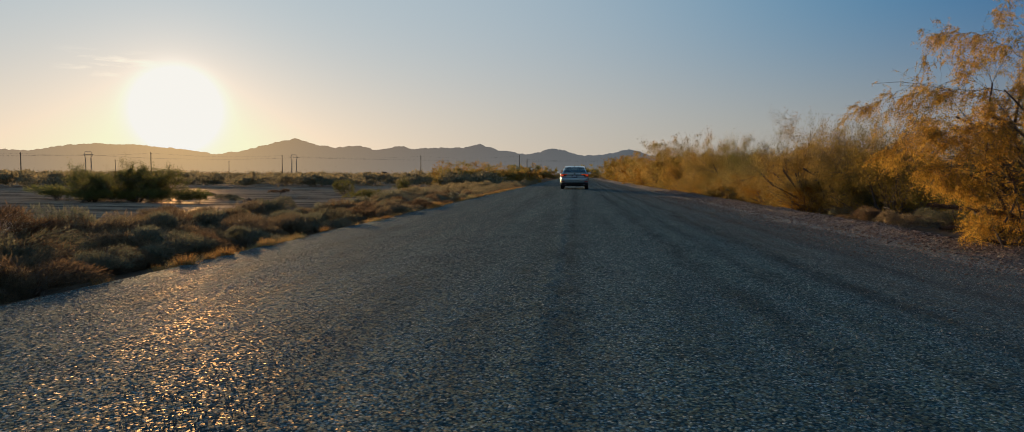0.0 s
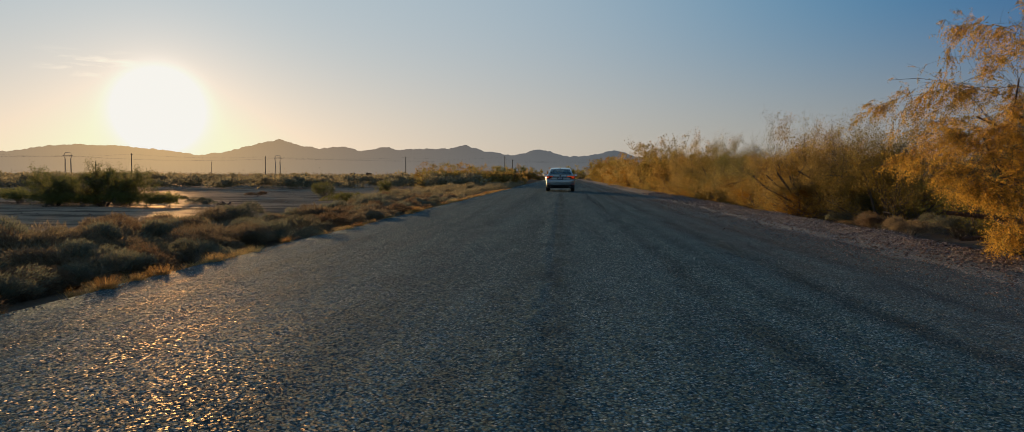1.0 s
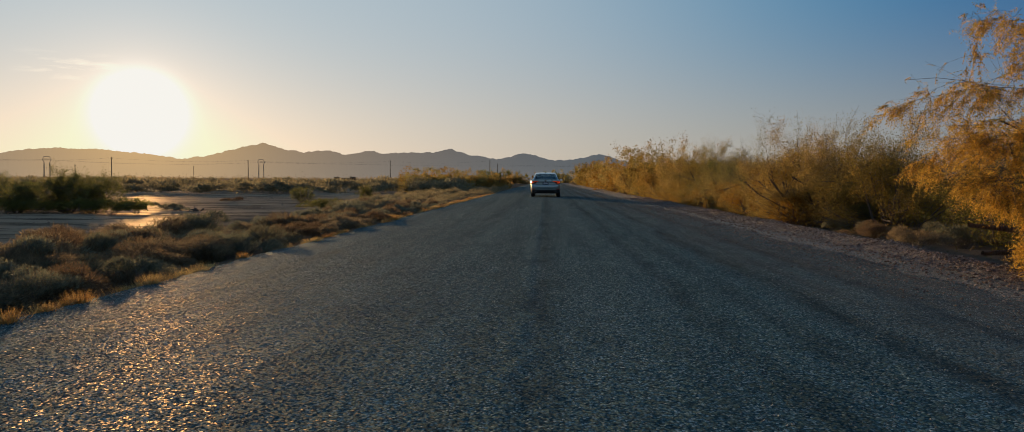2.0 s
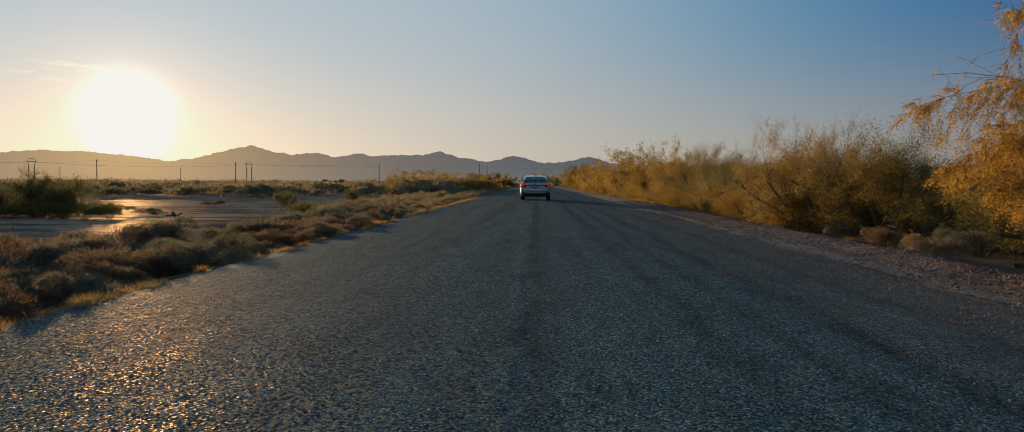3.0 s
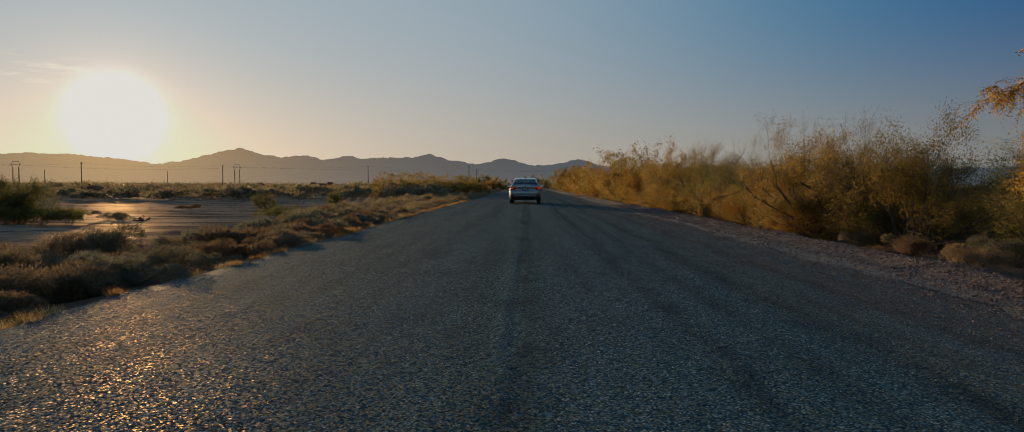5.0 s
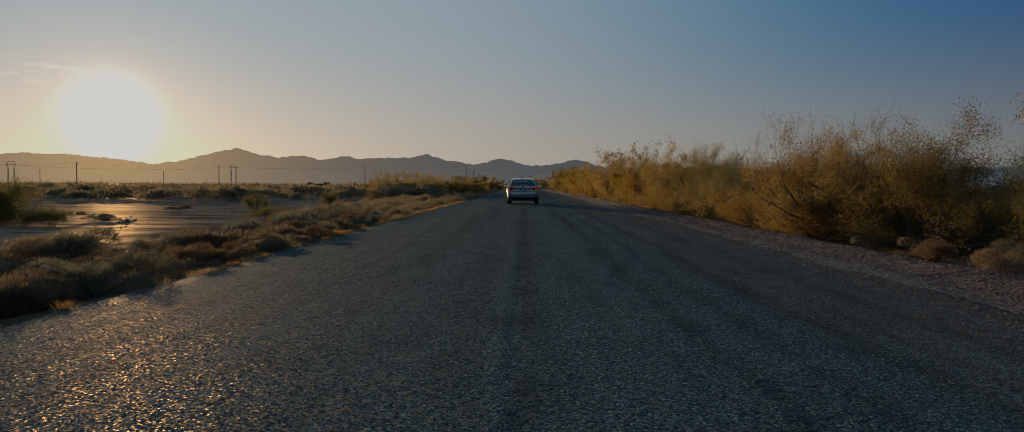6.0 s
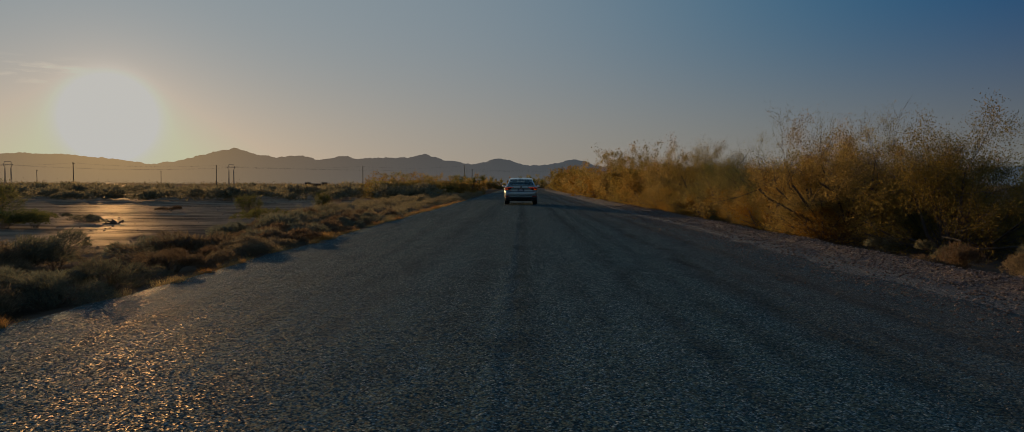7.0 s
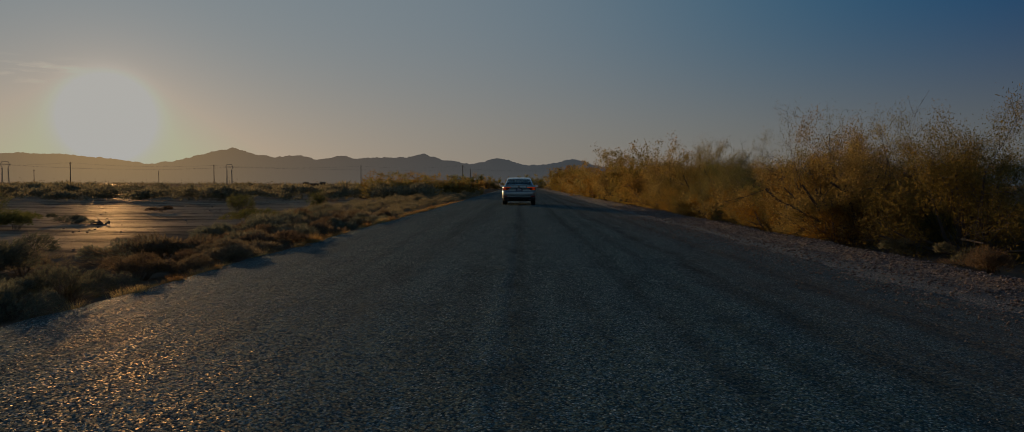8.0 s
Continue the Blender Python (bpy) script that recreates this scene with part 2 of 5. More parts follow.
def leaf_material(stops, through_part=0.55):
    def build(n):
        r = n.add("ShaderNodeNewGeometry").outputs["Random Per Island"]
        o = n.add("ShaderNodeObjectInfo").outputs["Random"]
        c = n.ramp(r, stops)
        c = n.add("ShaderNodeHueSaturation", {"Hue": n.range(o, 0, 1, 0.485, 0.515), "Saturation": n.range(o, 0, 1, 1.05, 0.85), "Value": n.range(o, 0, 1, 0.8, 1.2), "Color": c}).outputs[0]
        g = n.noise(place(n), 60.0, 2).outputs[0]
        c = n.mix(n.math("MULTIPLY", g, 0.35), c, rgb(0.06, 0.045, 0.02))
        front = surface(n, c, 0.6, 0.0, **{"Specular IOR Level": 0.08})
        back = n.add("ShaderNodeBsdfTranslucent", {0: c}).outputs[0]
        return n.add("ShaderNodeMixShader", {0: through_part, 1: front, 2: back}).outputs[0]
    return build


def mat_bark(n):
    p = place(n)
    g = n.noise(n.vec("MULTIPLY", p, (1, 1, 0.25)), 45.0, 5, 0.7).outputs[0]
    return surface(n, n.ramp(g, [(0.3, (0.045, 0.032, 0.024)), (0.7, (0.16, 0.12, 0.09))]), 0.9, 0.0, g, 0.01, 0.8)


def mat_twig(n):
    g = n.noise(place(n), 20.0, 3).outputs[0]
    return surface(n, n.ramp(g, [(0.3, (0.10, 0.075, 0.05)), (0.7, (0.24, 0.19, 0.13))]), 0.85)


def mat_mountain(n):
    p = place(n)
    xyz = n.add("ShaderNodeSeparateXYZ", {0: p})
    # air haze painted on as emission, warmer towards the sun and paler low down
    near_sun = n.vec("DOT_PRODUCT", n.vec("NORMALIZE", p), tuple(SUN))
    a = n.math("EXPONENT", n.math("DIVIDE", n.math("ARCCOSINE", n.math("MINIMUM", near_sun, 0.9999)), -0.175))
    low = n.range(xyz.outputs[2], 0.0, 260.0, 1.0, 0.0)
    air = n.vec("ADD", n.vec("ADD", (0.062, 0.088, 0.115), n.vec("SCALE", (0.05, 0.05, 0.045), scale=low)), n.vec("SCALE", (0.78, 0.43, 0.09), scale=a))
    g = n.noise(p, 0.012, 6, 0.65).outputs[0]
    rock = surface(n, n.ramp(g, [(0.3, (0.06, 0.05, 0.045)), (0.7, (0.14, 0.11, 0.09))]), 0.95)
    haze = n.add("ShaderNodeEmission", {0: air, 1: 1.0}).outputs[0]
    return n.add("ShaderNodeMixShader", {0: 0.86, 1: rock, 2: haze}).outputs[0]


def plain(colour, rough=0.6, metal=0.0, grain=0.0, scale=30.0, **more):
    def build(n):
        g = n.noise(place(n), scale, 4).outputs[0]
        c = n.mix(n.math("MULTIPLY", g, grain), rgb(*colour), rgb(*[k * 0.5 for k in colour]))
        return surface(n, c, n.range(g, 0.2, 0.8, rough * 0.85, min(1.0, rough * 1.15)), metal, **more)
    return build


def lit(colour, strength):
    return lambda n: n.add("ShaderNodeEmission", {0: rgb(*colour), 1: strength}).outputs[0]


M = {
    "road": material("chip_seal_asphalt", mat_road),
    "ground": material("desert_soil", mat_ground),
    "gravel": material("loose_gravel", mat_gravel),
    "chip": material("stone_chip", mat_chip),
    "shoulder": material("gravel_shoulder", mat_shoulder),
    "bark": material("dark_bark", mat_bark),
    "twig": material("dry_twig", mat_twig),
    "mountain": material("haze_glow_mountain", mat_mountain),
    "sage": material("grey_green_leaf", leaf_material([(0.0, (0.15, 0.16, 0.11)), (0.5, (0.205, 0.205, 0.135)), (0.85, (0.26, 0.235, 0.145)), (1.0, (0.33, 0.26, 0.15))], 0.58)),
    # leaf for the far scrub, lightened to put distance haze into its colour
    "dusty": material("hazed_far_leaf", leaf_material([(0.0, (0.20, 0.18, 0.11)), (0.5, (0.30, 0.25, 0.14)), (1.0, (0.44, 0.32, 0.16))], 0.6)),
    "rust": material("dry_brown_leaf", leaf_material([(0.0, (0.17, 0.125, 0.075)), (0.5, (0.25, 0.175, 0.10)), (1.0, (0.33, 0.23, 0.125))], 0.58)),
    "green": material("olive_leaf", leaf_material([(0.0, (0.11, 0.13, 0.035)), (0.6, (0.20, 0.20, 0.05)), (1.0, (0.32, 0.25, 0.06))], 0.6)),
    "mesquite": material("yellowing_leaf", leaf_material([(0.0, (0.26, 0.165, 0.032)), (0.45, (0.365, 0.215, 0.036)), (0.8, (0.45, 0.25, 0.038)), (1.0, (0.52, 0.285, 0.042))], 0.68)),
    "olive": material("dusty_olive_leaf", leaf_material([(0.0, (0.20, 0.17, 0.048)), (0.45, (0.28, 0.22, 0.056)), (0.8, (0.36, 0.255, 0.058)), (1.0, (0.43, 0.285, 0.06))], 0.68)),
    "gold": material("golden_leaf", leaf_material([(0.0, (0.22, 0.18, 0.02)), (0.25, (0.42, 0.215, 0.004)), (0.7, (0.60, 0.285, 0.002)), (1.0, (0.70, 0.36, 0.006))], 0.8)),
    "straw": material("golden_straw", leaf_material([(0.0, (0.42, 0.25, 0.07)), (0.5, (0.62, 0.37, 0.11)), (1.0, (0.78, 0.52, 0.20))], 0.5)),
    "wood_pole": material("weathered_pole", plain((0.07, 0.055, 0.045), 0.9, 0.0, 0.6)),
    "steel": material("galvanised_steel", plain((0.16, 0.16, 0.16), 0.55, 0.6, 0.3)),
    "wire": material("power_wire", plain((0.05, 0.05, 0.05), 0.6, 0.3)),
}


# ---- mesh helpers ----
def mesh_data(name, verts, faces, mat, smooth=False):
    me = bpy.data.meshes.new(name)
    me.from_pydata(verts if isinstance(verts, list) else verts.tolist(), [], faces if isinstance(faces, list) else faces.tolist())
    me.materials.append(mat)
    if smooth:
        me.polygons.foreach_set("use_smooth", [True] * len(me.polygons))
    me.update()
    return me


def part(name, data, mat, parent, label=""):
    """One mesh object under a thing or a part; data is a bmesh or a mesh."""
    if isinstance(data, bmesh.types.BMesh):
        me = bpy.data.meshes.new(name)
        data.to_mesh(me)
        data.free()
        me.materials.append(mat)
    else:
        me = data
    ob = new(name, me)
    ob.parent = parent
    return tagged(ob, label)


def thing(name, label, category, group="", kind=""):
    return tagged(new(name), label, category, group, kind)


def fbm(x, y, s, seed=0.0):
    return noise.fractal(Vector((x * s + seed, y * s - seed, seed * 0.7)), 1.0, 2.1, 4)


def spaced(inner, step, outer, grow):
    """Grid lines: even near the middle, wider and wider outside."""
    out = list(np.arange(inner[0], inner[1] + step * 0.5, step))
    s, v = step, out[-1]
    while v < outer:
        s *= grow
        v += s
        out.append(v)
    s, v = step, out[0]
    while v > -outer:
        s *= grow
        v -= s
        out.insert(0, v)
    return out


def grid_mesh(name, xs, ys, height, mat):
    nx, ny = len(xs), len(ys)
    verts = [(x, y, height(x, y)) for y in ys for x in xs]
    faces = [(j * nx + i, j * nx + i + 1, (j + 1) * nx + i + 1, (j + 1) * nx + i) for j in range(ny - 1) for i in range(nx - 1)]
    return mesh_data(name, verts, faces, mat, True)


def smoothstep(a, b, x):
    t = min(1.0, max(0.0, (x - a) / (b - a)))
    return t * t * (3 - 2 * t)


# ---- ground, road, shoulder, mountains ----
LEFT, RIGHT = -4.35, 4.7                # the sealed surface's edges


def edge_left(y):
    return LEFT + 0.12 * noise.noise(Vector((3.0, y * 0.35, 0))) + 0.05 * noise.noise(Vector((9.0, y * 1.7, 0)))


def edge_right(y):
    return RIGHT + 0.22 * noise.noise(Vector((17.0, y * 0.2, 0))) + 0.06 * noise.noise(Vector((31.0, y * 1.5, 0)))


def road_z(x):
    return -0.0048 * x * x


def ground_z(x, y):
    far = math.hypot(x, y)
    amp = 1.0 if far < 150 else 150 / far
    if x < 0:
        z = -0.16 - 0.26 * smoothstep(4.3, 6.4, -x) + 0.09 * fbm(x, y, 0.12, 5.0) * smoothstep(5, 9, -x) * amp
        z += (0.075 - 0.045 * smoothstep(9, 13, -x)) * fbm(x, y, 0.8, 2.0) * smoothstep(4.5, 6, -x) * amp
    else:
        bank = math.exp(-((x - 6.25 - 0.25 * noise.noise(Vector((y * 0.4, 3, 0)))) / 0.45) ** 2)
        z = -0.128 - 0.06 * smoothstep(4.7, 6.0, x) - 0.24 * smoothstep(6.3, 8.2, x) + 0.13 * bank * (0.7 + 0.5 * noise.noise(Vector((x, y * 0.9, 7))))
        z += 0.08 * fbm(x, y, 0.2, 3.0) * smoothstep(7, 10, x) * amp + 0.02 * fbm(x, y, 1.5, 8.0) * smoothstep(4.8, 5.5, x) * amp
    return z


def build_setting():
    xs = spaced((-34, 12), 0.4, 4700, 1.16)
    ys = spaced((2, 62), 0.4, 4700, 1.14)
    ground = new("ground", grid_mesh("ground", xs, ys, ground_z, M["ground"]))
    tagged(ground, "pale tan desert soil, dry and cracked, with low rises", "ground", kind="structure")
    # the sealed road: two passes of seal meet in a ragged step, and wheels have pressed shallow ruts
    ys = list(np.arange(-58, 1, 2.0)) + list(np.arange(1, 20, 0.11)) + list(np.arange(20, 48, 0.3)) + list(48 * 1.035 ** np.arange(0, 64))
    west, east = [i / 11 for i in range(12)], [i / 40 for i in range(41)]
    verts, faces = [], []

    def ruts(x, y):
        z = 0.0
        for at, wide, deep, k in ((-2.9, 0.3, 0.006, 1), (-1.5, 0.28, 0.006, 2), (1.15, 0.22, 0.010, 3), (1.75, 0.15, 0.006, 4), (2.35, 0.2, 0.016, 5), (3.35, 0.22, 0.018, 6), (3.95, 0.16, 0.013, 7)):
            off = (x - at - 0.22 * noise.noise(Vector((k * 7.1, y * 0.16, 0)))) / wide
            if abs(off) < 3:
                z -= deep * math.exp(-off * off) * (0.65 + 0.9 * noise.noise(Vector((k * 3.3, y * 0.45, 2))))
        return z + 0.005 * noise.noise(Vector((x * 1.1, y * 0.5, 1))) + 0.0035 * noise.noise(Vector((x * 4.0, y * 2.2, 6)))

    for y in ys:
        a, b = edge_left(y), edge_right(y)
        s = -0.2 + 0.05 * noise.noise(Vector((50.0, y * 0.3, 0))) + 0.06 * noise.noise(Vector((60.0, y * 2.1, 0))) + 0.05 * noise.noise(Vector((70.0, y * 5.0, 0)))
        step = 0.008 + 0.006 * noise.noise(Vector((80.0, y * 1.3, 0)))
        xs = [(a + (s - 0.12 - a) * u, 0.0) for u in west] + [(s - 0.06, step * 0.6), (s - 0.02, step), (s + 0.03, step * 0.6), (s + 0.09, -0.002)] + [(s + 0.12 + (b - s - 0.12) * u, 0.0) for u in east]
        verts += [(a - 0.03, y, -0.28)] + [(x, y, road_z(x) + dz + ruts(x, y)) for x, dz in xs] + [(b + 0.03, y, -0.28)]
    n = len(west) + len(east) + 6
    faces = [(j * n + i, j * n + i + 1, (j + 1) * n + i + 1, (j + 1) * n + i) for j in range(len(ys) - 1) for i in range(n - 1)]
    tagged(new("road", mesh_data("road", verts, faces, M["road"], True)), "grey chip-seal asphalt road with worn wheel tracks and loose edges", "road", kind="structure")
    ys = [v for v in spaced((0, 40), 0.4, 420, 1.05) if -60 < v < 420]
    # gravel strip beside it
    verts, faces = [], []
    vs = [i / 14 for i in range(15)]
    for y in ys:
        a, b = edge_right(y) - 0.3 + 0.35 * noise.noise(Vector((y * 0.9, 40, 0))) + 0.15 * noise.noise(Vector((y * 3.1, 41, 0))), 6.9 + 0.3 * noise.noise(Vector((y * 0.3, 12, 0)))
        for v in vs:
            x = a + (b - a) * v
            lift = 0.018 * smoothstep(0.0, 0.35, v) if v < 1 else -0.03
            verts.append((x, y, max(ground_z(x, y), road_z(x) - 0.004 if x < edge_right(y) + 0.15 else -9) + lift - (0.012 if v == 0 else 0)))
    n = len(vs)
    faces = [(j * n + i, j * n + i + 1, (j + 1) * n + i + 1, (j + 1) * n + i) for j in range(len(ys) - 1) for i in range(n - 1)]
    tagged(new("gravel_shoulder", mesh_data("gravel_shoulder", verts, faces, M["shoulder"], True)), "reddish brown gravel shoulder banked up beside the road", "road shoulder", kind="structure")


def build_mountains():
    # peaks and saddles: degrees left of the road, height in degrees
    peaks = [(70, 1.3), (58, 1.6), (50, 1.2), (44, 1.5), (38.5, 1.4), (35.3, 1.92), (32.4, 1.93), (29.2, 1.68), (27, 1.36), (25.1, 1.62), (23.1, 2.19), (21.5, 2.58), (19.7, 2.1), (18.3, 1.95), (16.9, 2.13), (15.5, 1.82),
             (13.8, 2.1), (12.6, 1.9), (10.9, 2.03), (9.0, 2.0), (7.6, 2.32), (6.0, 1.88), (3.9, 1.55), (1.74, 2.03), (-0.6, 1.46), (-1.9, 1.55), (-4.2, 1.97), (-5.9, 1.45), (-9, 1.1), (-14, 1.3), (-24, 1.1), (-38, 1.3), (-55, 1.2)]

    def crest(a):
        for (c, u), (d, v) in zip(peaks, peaks[1:]):
            if d <= a <= c:
                s = (a - d) / (c - d)
                h = v + (u - v) * (0.55 * s + 0.45 * s * s * (3 - 2 * s))
                break
        else:
            h = 1.2
        return h + 0.085 * noise.fractal(Vector((a * 1.9, 2.0, 0)), 0.6, 2.3, 5)

    def ridge(name, radius, depth, scale, seed, label):
        verts, faces = [], []
        steps = [k / 10 for k in range(11)]
        angles = np.arange(-70, 75, 0.1)
        for a in angles:
            top = math.tan(radians(max(0.05, crest(a + seed * 5) * scale))) * radius + 1.0
            for s in steps:
                r = radius + (s - 0.5) * depth
                shape = 1 - abs(s - 0.5) * 2
                rough = 1 + 0.35 * (1 - shape) * noise.fractal(Vector((a * 0.9, s * 4, seed)), 0.9, 2.1, 4)
                z = top * shape ** 0.85 * rough - 8 * (1 - shape)
                verts.append((-math.sin(radians(a)) * r, math.cos(radians(a)) * r, z))
        n = len(steps)
        faces = [(j * n + i, (j + 1) * n + i, (j + 1) * n + i + 1, j * n + i + 1) for j in range(len(angles) - 1) for i in range(n - 1)]
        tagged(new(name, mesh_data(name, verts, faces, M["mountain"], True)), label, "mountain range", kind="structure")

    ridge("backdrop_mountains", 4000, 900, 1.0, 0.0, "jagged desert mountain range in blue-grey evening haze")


# ---- plants ----
def tubes(lines, sides):
    """Tapered tubes along polylines of (point, radius)."""
    verts, faces = [], []
    for line in lines:
        base = len(verts)
        for k, (p, r) in enumerate(line):
            d = (line[min(k + 1, len(line) - 1)][0] - line[max(k - 1, 0)][0])
            d = d.normalized() if d.length > 1e-6 else Vector((0, 0, 1))
            u = d.cross(Vector((0.31, 0.17, 0.93))).normalized()
            v = d.cross(u)
            for s in range(sides):
                t = 2 * math.pi * s / sides
                q = p + (u * math.cos(t) + v * math.sin(t)) * r
                verts.append((q.x, q.y, q.z))
        for k in range(len(line) - 1):
            for s in range(sides):
                a, b = base + k * sides + s, base + k * sides + (s + 1) % sides
                faces.append((a, b, b + sides, a + sides))
    return verts, faces


def blades(rng, centres, dirs, length, width, jitter=0.5, droop=0.0):
    """Pointed leaf quads: one for each centre, along its direction."""
    n = len(centres)
    d = dirs / np.maximum(1e-6, np.linalg.norm(dirs, axis=1, keepdims=True)) + rng.normal(0, jitter, (n, 3))
    d[:, 2] -= droop
    d /= np.maximum(1e-6, np.linalg.norm(d, axis=1, keepdims=True))
    w = np.cross(d, rng.normal(0, 1, (n, 3)))
    w /= np.maximum(1e-6, np.linalg.norm(w, axis=1, keepdims=True))
    ln = (length * rng.uniform(0.6, 1.35, n))[:, None]
    wd = (width * rng.uniform(0.7, 1.3, n))[:, None]
    v = np.empty((n, 4, 3))
    v[:, 0] = centres
    v[:, 1] = centres + d * ln * 0.45 + w * wd * 0.5
    v[:, 2] = centres + d * ln
    v[:, 3] = centres + d * ln * 0.45 - w * wd * 0.5
    f = np.arange(n * 4).reshape(n, 4)
    return v.reshape(-1, 3), f


def slivers(rng, centres, dirs, length, width, jitter=0.5, droop=0.0):
    """Slender pointed leaflets, one triangle each, for fine feathery foliage."""
    n = len(centres)
    d = dirs / np.maximum(1e-6, np.linalg.norm(dirs, axis=1, keepdims=True)) + rng.normal(0, jitter, (n, 3))
    d[:, 2] -= droop
    d /= np.maximum(1e-6, np.linalg.norm(d, axis=1, keepdims=True))
    w = np.cross(d, rng.normal(0, 1, (n, 3)))
    w /= np.maximum(1e-6, np.linalg.norm(w, axis=1, keepdims=True))
    ln = (length * rng.uniform(0.6, 1.35, n))[:, None]
    wd = (width * rng.uniform(0.7, 1.3, n))[:, None]
    v = np.empty((n, 3, 3))
    v[:, 0] = centres - w * wd * 0.5
    v[:, 1] = centres + w * wd * 0.5
    v[:, 2] = centres + d * ln
    return v.reshape(-1, 3), np.arange(n * 3).reshape(n, 3)


def grow(rng, stems, height, spread, levels, forks, bend, lift, r0, start=None, shrink=(0.5, 0.8), ok=None):
    """Limbs by level: polylines of (point, radius). Returns all lines, and the last level's apart."""
    lines, current = [], []
    for k in range(stems):
        a = 2 * math.pi * (k + rng.uniform(-0.3, 0.3)) / stems
        tilt = rng.uniform(0.25, 1.0) * spread
        d = Vector((math.cos(a) * tilt, math.sin(a) * tilt, 1.0)).normalized()
        current.append((Vector((math.cos(a) * 0.08, math.sin(a) * 0.08, -0.08)), d, height * rng.uniform(0.4, 0.6), r0 * rng.uniform(0.6, 1.0)))
    if start:
        current = start
    last = []
    for lv in range(levels):
        following, last = [], []
        for p, d, ln, r in current:
            line, q, dd = [(p, r)], p.copy(), d.copy()
            steps = 5 if lv < 2 else 4
            for s in range(steps):
                dd = (dd + Vector(rng.normal(0, bend, 3)) + Vector((0, 0, lift))).normalized()
                q = q + dd * (ln / steps)
                line.append((q.copy(), r * (1 - 0.55 * (s + 1) / steps)))
            if ok and lv and not ok(q):
                continue
            lines.append(line)
            last.append(line)
            if lv < levels - 1:
                for _ in range(forks):
                    k = int(rng.integers(1, steps + 1))
                    o = Vector(rng.normal(0, 1, 3))
                    nd = (line[k][0] - line[k - 1][0]).normalized() * 0.75 + o.normalized() * 0.75
                    following.append((line[k][0].copy(), nd.normalized(), ln * rng.uniform(*shrink), max(0.0042, line[k][1] * 0.6)))
        if following:
            current = following
    return lines, last


def along(rng, lines, count, off, rise=0):
    """Points strewn along polylines, with the local directions."""
    pts, dirs = np.empty((count, 3)), np.empty((count, 3))
    weight = np.array([0.25 + max(0.0, line[-1][0].z) ** rise for line in lines]) if rise else np.ones(len(lines))
    pick = rng.choice(len(lines), count, p=weight / weight.sum())
    for i, k in enumerate(pick):
        line = lines[k]
        s = int(rng.integers(0, len(line) - 1))
        a, b = line[s][0], line[s + 1][0]
        q = a.lerp(b, rng.uniform())
        pts[i] = q
        dirs[i] = b - a
    return pts + rng.normal(0, off, pts.shape), dirs


def thinned(lines, levels_kept):
    """Fewer rings on thin lines, and none of the thinnest where they cannot be told apart."""
    out = []
    for line in lines:
        if line[0][1] < levels_kept:
            continue
        out.append(line if line[0][1] > 0.02 else [line[0], line[2], line[-1]])
    return out


def tree_parts(seed, stems, height, spread, levels, forks, leaves, leaf, mat, bend=0.18, lift=0.05, r0=0.045, off=0.03, low=0.0, jitter=0.7, droop=0.1, thinnest=0.0):
    """The meshes of one woody plant: limbs and crown."""
    rng = np.random.default_rng(seed)
    lines, last = grow(rng, stems, height, spread, levels, forks, bend, lift, r0)
    lines = [[(Vector((p.x, p.y, max(p.z, -0.05))), r) for p, r in line] for line in lines]
    v, f = tubes(thinned(lines, thinnest), 3)
    limbs = mesh_data("limbs", v, f, M["bark"], True)
    outer = lines[len(lines) // 3:]
    pts, dirs = along(rng, outer, leaves, off, 1.2)
    keep = pts[:, 2] > low
    pts, dirs = pts[keep], dirs[keep]
    # smaller leaves towards the thin tops
    small = np.clip(1.6 - pts[:, 2] / max(pts[:, 2].max(), 0.1), 0.62, 1.0)
    v, f = blades(rng, pts, dirs, leaf[0] * small, leaf[1] * small, jitter, droop)
    return limbs, mesh_data("crown", v, f, mat)


def plant(name, label, category, group, limbs, crown, m, limb_name="trunk", crown_name="crown", twigs=None):
    t = thing(name, label, category, group)
    part(limb_name, limbs, None, t)
    part(crown_name, crown, None, t)
    if twigs:
        tagged(part("twig_spray", twigs, None, t), kind="stuff")
    t.matrix_basis = m
    return t


